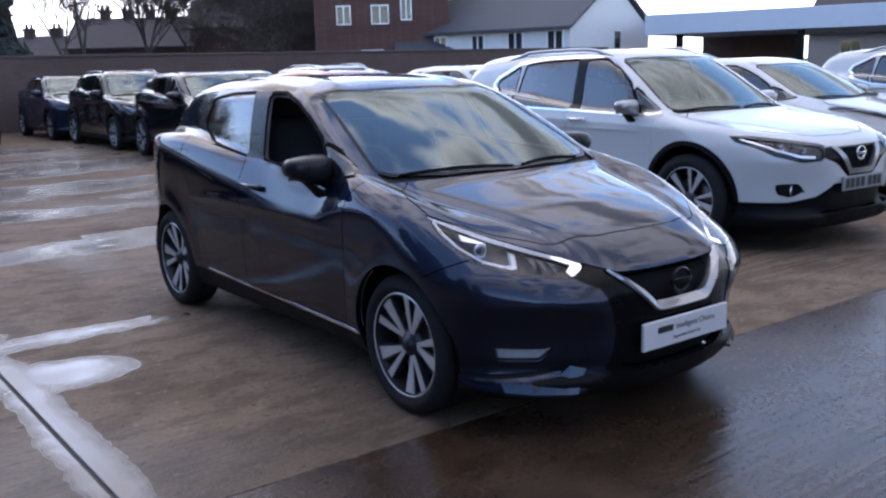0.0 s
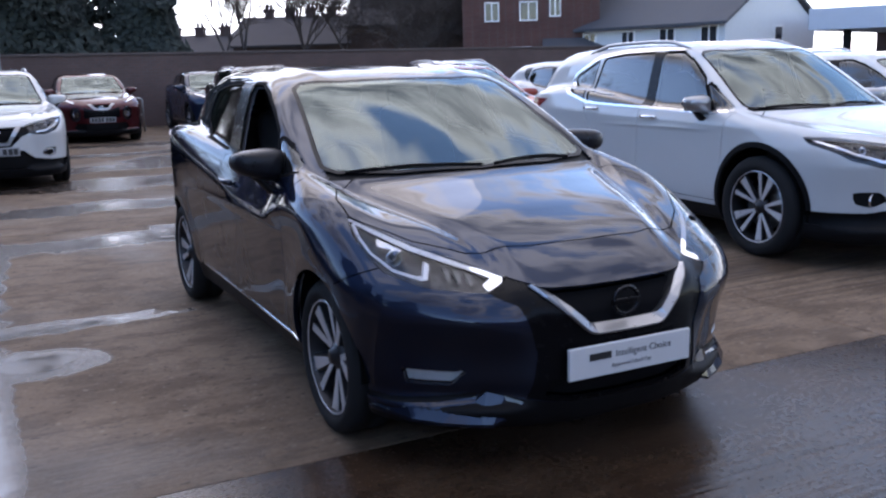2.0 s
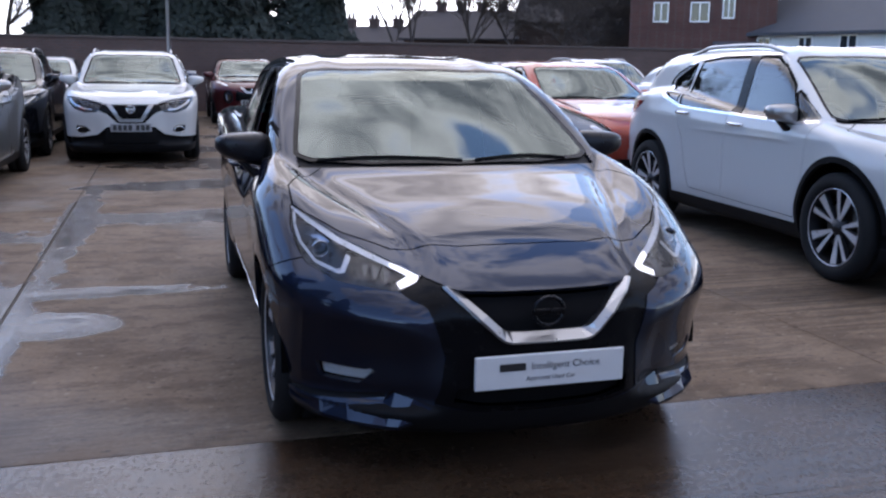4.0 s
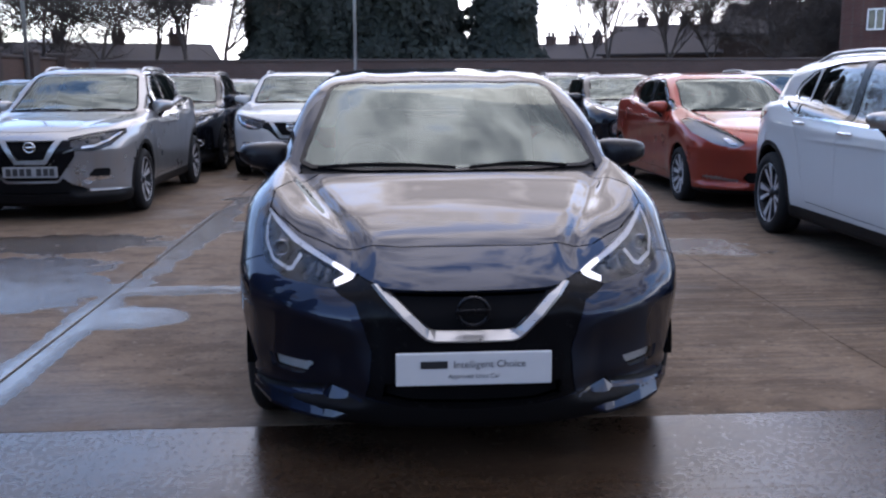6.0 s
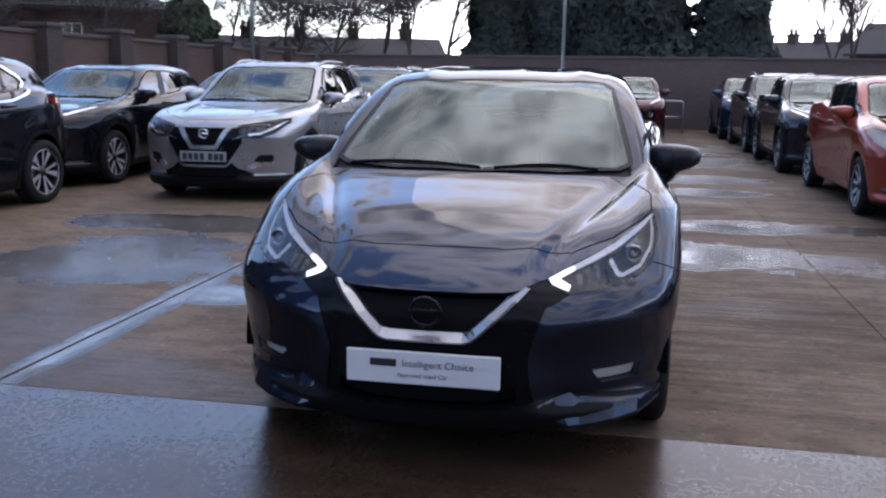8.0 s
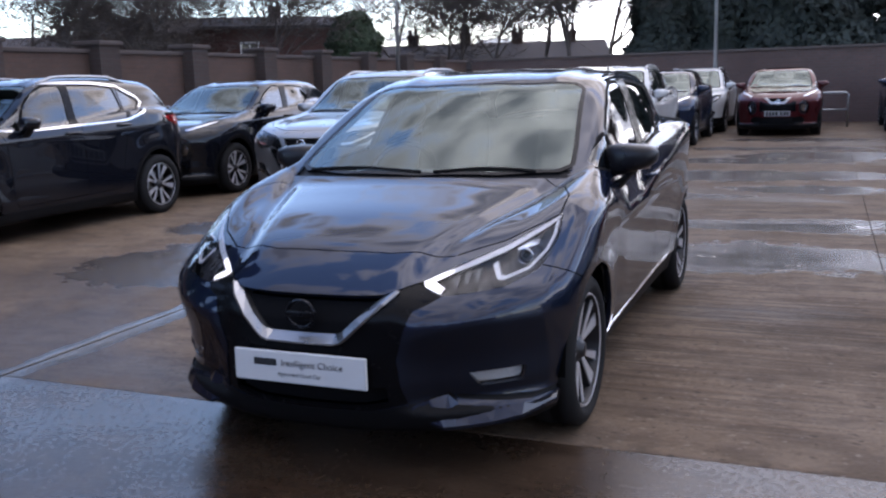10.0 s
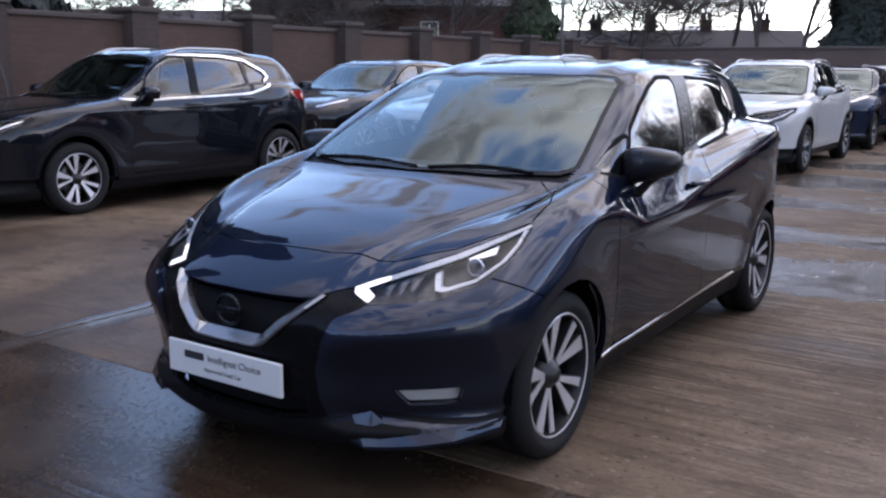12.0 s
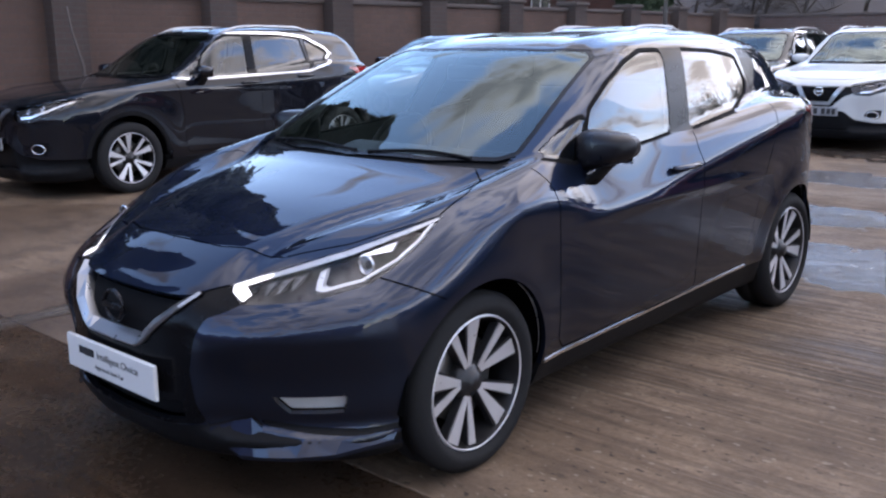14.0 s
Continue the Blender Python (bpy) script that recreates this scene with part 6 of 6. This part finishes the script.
                part("projector_lens", smoothed(b2), M_WINDOW, lamp)
        if self.rings:
            for sgn in (1, -1):
                fr = bmesh.new()
                bx, bz = self.rings
                c = self.at(sgn * bx, self.front_y(bx, bz), bz)
                tube(fr, [c + Vector((0.062 * math.cos(2 * math.pi * k / 24), sgn * 0.0 + 0.03 * sgn * math.cos(2 * math.pi * k / 24) * sgn - 0.006, 0.042 * math.sin(2 * math.pi * k / 24))) for k in range(25)], 0.006, 6)
                part("fog_ring", smoothed(fr), M_CHROME, car)
        bd = bmesh.new()
        y = self.front_y(0, 0.58)
        c = self.at(0, y, 0.58)
        ring = [c + Vector((0.052 * math.cos(2 * math.pi * k / 28), -0.004, 0.047 * math.sin(2 * math.pi * k / 28))) for k in range(29)]
        tube(bd, ring, 0.007, 6)
        box(bd, (-0.058, c.y - 0.012, c.z - 0.009), (0.058, c.y, c.z + 0.009), 0.002)
        part("badge", smoothed(bd), badge_mat, car, "plain chrome ring badge")
        return car

    def front_y(self, x, z):
        y = np.linspace(-0.1, 1.2, 521)
        v = self.f(np.stack([np.full_like(y, x), y, np.full_like(y, z)], 1))
        return float(y[np.argmax(v < 0)])

    def top_z(self, x, y):
        z = np.linspace(1.6, 0.5, 441)
        v = self.f(np.stack([np.full_like(z, x), np.full_like(z, y), z], 1))
        return float(z[np.argmax(v < 0)])


# ---- the cars ----
HERO = Kind(HATCH, Warp(), cut_hatch, HERO_STEP, 0.30, 0.222, 0.20, 0.728, 5, bulbs=((0.675, 0.73, 0.026),))
hero = HERO.build("dark gunmetal blue hatchback with open driver's window", M_HERO, pose(0, 0, 0), group="", mirror_mat=M_CAP, open_window=True, plate_mat=None, badge_mat=M_DARKCHROME)


def nose_y(x, z):
    return HERO.front_y(min(x, 0.83), z)


def bumper_blade(sgn):
    """The painted wedge under a fog lamp: it stands out below, so that its face looks up."""
    bm = bmesh.new()
    cols = []
    for x, top, low, out in ((0.375, 0.258, 0.250, 0.004), (0.425, 0.276, 0.208, 0.024), (0.480, 0.292, 0.188, 0.046), (0.515, 0.262, 0.188, 0.042), (0.56, 0.254, 0.191, 0.040), (0.63, 0.245, 0.196, 0.036), (0.71, 0.238, 0.203, 0.030), (0.79, 0.240, 0.220, 0.016)):
        y0 = nose_y(x, top)
        cols.append([bm.verts.new((sgn * x, y, z)) for y, z in ((y0 + 0.03, top + 0.002), (y0 - 0.002, top), (y0 - out, low), (y0 - out + 0.003, low - 0.012), (y0 + 0.05, low - 0.016))])
    for u, w in zip(cols, cols[1:]):
        for k in range(4):
            bm.faces.new((u[k], u[k + 1], w[k + 1], w[k]))
    bmesh.ops.recalc_face_normals(bm, faces=bm.faces)
    part("bumper_blade", bm, M_HERO, hero, "grey-blue wedge under the fog lamp")


def band(path, deep, thick, steps=8):
    """A flat bar that follows the nose along (x, z, half width), set back by deep."""
    bm = bmesh.new()
    fine = [tuple(a + (b - a) * k / steps for a, b in zip(p, q)) for p, q in zip(path, path[1:]) for k in range(steps)] + [path[-1]]
    rows = []
    for i, (x, z, w) in enumerate(fine):
        a, b = fine[max(i - 1, 0)], fine[min(i + 1, len(fine) - 1)]
        d = Vector((b[0] - a[0], b[1] - a[1])).normalized()
        u, v = Vector((x, z)) + Vector((-d.y, d.x)) * w, Vector((x, z)) - Vector((-d.y, d.x)) * w
        rows.append([bm.verts.new((q.x, nose_y(q.x, q.y) + deep + e, q.y)) for q, e in ((u, thick), (u, 0), (v, 0), (v, thick))])
    for p, q in zip(rows, rows[1:]):
        for k in range(3):
            bm.faces.new((p[k], p[k + 1], q[k + 1], q[k]))
    for r in (rows[0], rows[-1]):
        bm.faces.new(r)
    bmesh.ops.recalc_face_normals(bm, faces=bm.faces)
    return bm


def lamp_details(lamp, sgn):
    """Light strip, bright brow, pocket outline and small facets behind a headlight's lens."""
    def side(bm):
        if sgn < 0:
            for v in bm.verts:
                v.co.x = -v.co.x
            bmesh.ops.reverse_faces(bm, faces=bm.faces)
        return bm
    part("daylight_strip", side(band([(0.475, 0.703, 0.006), (0.440, 0.690, 0.0085), (0.402, 0.675, 0.0095), (0.430, 0.664, 0.010), (0.465, 0.650, 0.008)], 0.008, 0.008, 5)), M_DRL, lamp, "white glowing light strip")
    part("lamp_brow", side(band([(0.742, 0.842, 0.004), (0.70, 0.813, 0.009), (0.62, 0.764, 0.010), (0.54, 0.729, 0.0085), (0.475, 0.703, 0.0065)], 0.010, 0.012)), M_BROW, lamp)
    part("lamp_outline", side(band([(0.736, 0.828, 0.0035), (0.742, 0.79, 0.004), (0.735, 0.745, 0.0045), (0.70, 0.697, 0.0045), (0.64, 0.676, 0.005), (0.622, 0.680, 0.006), (0.594, 0.720, 0.0065)], 0.016, 0.012, 5)), M_BROW, lamp)
    for x, z, w in ((0.50, 0.668, 0.016), (0.53, 0.676, 0.018), (0.558, 0.684, 0.018)):
        part("lamp_facet", side(band([(x, z - 0.014, 0.003), (x - 0.012, z + w, 0.010)], 0.026, 0.01, 2)), M_FACET, lamp)
    part("lamp_facet", side(band([(0.645, 0.752, 0.003), (0.70, 0.774, 0.012)], 0.026, 0.01, 2)), M_REFLECTOR, lamp)


def vee_strip():
    """The chrome V round the grille; its inner side slopes back towards the mesh."""
    bm = bmesh.new()
    out = [(0.338, 0.656), (0.300, 0.618), (0.235, 0.556), (0.178, 0.503), (0.158, 0.488), (0.132, 0.481), (0.06, 0.4795), (0.0, 0.479)]
    inn = [(0.298, 0.652), (0.262, 0.622), (0.205, 0.572), (0.160, 0.530), (0.145, 0.518), (0.124, 0.512), (0.06, 0.5105), (0.0, 0.510)]
    rows = []
    for (a, b), (c, d) in list(zip(out, inn)) + [((-a, b), (-c, d)) for (a, b), (c, d) in list(zip(out, inn))[-2::-1]]:
        y = nose_y(abs(a), b)
        foot = 1 - smooth(0.13, 0.18, abs(a))
        rows.append([bm.verts.new(p) for p in ((a, y + 0.03, b), (a, y - 0.010, b), (a * 0.975, y - 0.013, b + 0.006), (c, y + 0.004 + 0.022 * float(foot), d), (c, y + 0.05, d))])
    for p, q in zip(rows, rows[1:]):
        for k in range(4):
            bm.faces.new((p[k], p[k + 1], q[k + 1], q[k]))
    for r in (rows[0], rows[-1]):
        bm.faces.new(r)
    bmesh.ops.recalc_face_normals(bm, faces=bm.faces)
    part("vee_strip", bm, M_DCHROME, hero, "satin chrome V-shaped grille strip")


for side in (1, -1):
    bumper_blade(side)
lamps = sorted((ob for ob in hero.children if ob.name.startswith("headlight")), key=lambda ob: -ob.data.vertices[0].co.x)
for lamp, side in zip(lamps, (1, -1)):
    lamp_details(lamp, side)
vee_strip()


def show_plate():
    """The dealer's white plate with its two lines of print."""
    pl = bmesh.new()
    box(pl, (-0.26, -0.024, 0.337), (0.26, -0.010, 0.449), 0.004)
    p = part("show_plate", pl, M_PLATE, hero, "white dealer plate with black print")
    for text, size, z, x in (("Intelligent Choice", 0.034, 0.398, 0.052), ("Approved Used Car", 0.021, 0.362, 0.0)):
        cu = bpy.data.curves.new("lettering", "FONT")
        cu.body, cu.size, cu.align_x, cu.extrude = text, size, "CENTER", 0.0006
        ob = new("lettering", cu)
        ob.data.materials.append(M_INK)
        ob.parent = p
        ob.matrix_local = pose(x, -0.0245, z, 90, 0, 0)
    bb = bmesh.new()
    box(bb, (-0.178, -0.0255, 0.397), (-0.088, -0.0242, 0.422), 0.002)
    part("bar", bb, M_INK, p)


show_plate()

SUV_SPEC = dict(HATCH, foldd=0.0, crease=Spl((0, 0.70), (0.8, 0.80), (1.6, 0.83), (2.4, 0.86), (3.2, 0.91), (3.9, 0.95)), up=0.33, dn=0.05,
                nose=Spl((0, 0), (0.3, 0.02), (0.5, 0.065), (0.62, 0.12), (0.72, 0.21), (0.80, 0.34), (0.86, 0.52), (0.95, 0.9)), crest=0.03, ribd=0.008, cowl=0.99,
                hatch=Spl((0.7, 4.0), (0.95, 3.92), (1.1, 3.86), (1.25, 3.76), (1.32, 3.70), (1.45, 3.52)))
ROUND_SPEC = dict(HATCH, foldd=0.0, crest=0.06, crestx=0.68, ribd=0.0, up=0.40, crease=Spl((0, 0.70), (0.8, 0.80), (1.6, 0.83), (2.4, 0.86), (3.2, 0.91), (3.9, 0.95)), cowl=0.99)
TALL = Kind(SUV_SPEC, Warp([(-0.2, -0.2), (0, 0), (0.803, 0.93), (1.05, 1.16), (1.82, 1.90), (3.33, 3.64), (3.95, 4.62), (4.3, 4.97)], [(0, 0), (0.30, 0.35), (0.64, 0.78), (0.955, 1.02), (1.41, 1.555), (1.7, 1.85)], 1.045),
              cut_crossover, 0.028, 0.358, 0.255, 0.225, 0.79, 5, rails=True, arch=0.42, rings=(0.60, 0.39), bulbs=((0.63, 0.645, 0.026), (0.51, 0.62, 0.022)))
CROSS = Kind(SUV_SPEC, Warp([(-0.2, -0.2), (0, 0), (0.803, 0.90), (1.05, 1.28), (1.82, 2.02), (3.33, 3.55), (3.95, 4.36), (4.3, 4.7)], [(0, 0), (0.30, 0.33), (0.64, 0.80), (0.955, 1.04), (1.41, 1.53), (1.7, 1.83)], 1.03),
             cut_crossover, 0.033, 0.33, 0.232, 0.215, 0.785, 5, rails=True, arch=0.39, rings=(0.60, 0.39), bulbs=((0.63, 0.645, 0.026), (0.51, 0.62, 0.022)))
FACELIFT = Kind(SUV_SPEC, CROSS.warp, cut_facelift, 0.028, 0.33, 0.232, 0.215, 0.785, 5, rails=True, arch=0.39, bulbs=((0.63, 0.645, 0.026), (0.51, 0.62, 0.022)))
BUBBLE = Kind(ROUND_SPEC, Warp([(-0.2, -0.2), (0, 0), (0.803, 0.95), (1.05, 1.25), (1.82, 2.05), (3.33, 3.62), (3.95, 4.42), (4.3, 4.77)], [(0, 0), (0.30, 0.305), (0.64, 0.72), (0.955, 0.99), (1.41, 1.44), (1.7, 1.75)], 1.015),
            cut_electric, 0.033, 0.305, 0.215, 0.205, 0.76, 10, twin=False, arch=0.355, bright_lamps=True)
SMALL = Kind(dict(ROUND_SPEC, flare=0.03, crest=0.05, crestx=0.70), Warp([(-0.2, -0.2), (0, 0), (0.803, 0.84), (1.05, 1.18), (1.82, 1.90), (3.33, 3.37), (3.95, 4.12), (4.3, 4.47)], [(0, 0), (0.30, 0.33), (0.64, 0.80), (0.955, 1.03), (1.41, 1.47), (1.7, 1.78)], 1.01),
             cut_urban, 0.036, 0.33, 0.225, 0.215, 0.76, 5, arch=0.39, bulbs=((0.52, 0.50, 0.05),))

TALL.build("pearl white sport utility car with silver roof rails", M_WHITE, pose(3.84, 1.38, 0, 0, 0, -2.5), handle_mat=M_CHROME, mirror_mat=M_SILVER)
BUBBLE.build("orange-red electric hatchback with tall clear lamps", M_RED, pose(3.88, 6.43, 0, 0, 0, 0))
BUBBLE.build("white hatchback parked beside the utility car", M_WHITE, pose(6.75, 1.9, 0, 0, 0, -2))
CROSS.build("grey crossover with roof rails in the far row", M_GREY, pose(9.6, 5.3, 0))
CROSS.build("white crossover at the row's far end", M_WHITE, pose(9.6, 0.9, 0, 0, 0, -2))
SMALL.build("black crossover behind the red hatchback", M_BLACK, pose(3.80, 11.15, 0))
CROSS.build("black crossover in the dark row by the aisle", M_BLACK, pose(3.82, 15.15, 0))
SMALL.build("dark blue crossover near the back wall", M_NAVY, pose(3.72, 19.45, 0))
BUBBLE.build("white hatchback in the second row", M_WHITE, pose(6.8, 7.0, 0))
CROSS.build("silver crossover in the second row", M_SILVER, pose(6.8, 11.6, 0))
SMALL.build("white crossover in the second row by the wall", M_WHITE, pose(6.9, 16.2, 0))
SMALL.build("maroon crossover parked against the back wall", M_MAROON, pose(0.68, 18.5, 0))
CROSS.build("white crossover with black lower skirts", M_WHITE, pose(-1.63, 10.4, 0))
SMALL.build("dark blue crossover behind the white one", M_NAVY, pose(-1.55, 15.3, 0))
CROSS.build("white crossover by the back wall", M_WHITE, pose(-1.45, 19.7, 0))
FACELIFT.build("silver crossover with chrome V grille strip", M_SILVER, pose(-3.74, 6.30, 0))
CROSS.build("black crossover behind the silver one", M_BLACK, pose(-3.70, 11.1, 0))
BUBBLE.build("white hatchback deep in the parked row", M_WHITE, pose(-3.6, 15.9, 0))
SMALL.build("black crossover with round lamps", M_BLACK, pose(-6.40, 6.85, 0))
BUBBLE.build("grey hatchback behind the black crossover", M_GREY, pose(-6.3, 11.4, 0))
CROSS.build("glossy black crossover with chrome window line", M_BLACK, pose(-6.15, 2.25, 0))
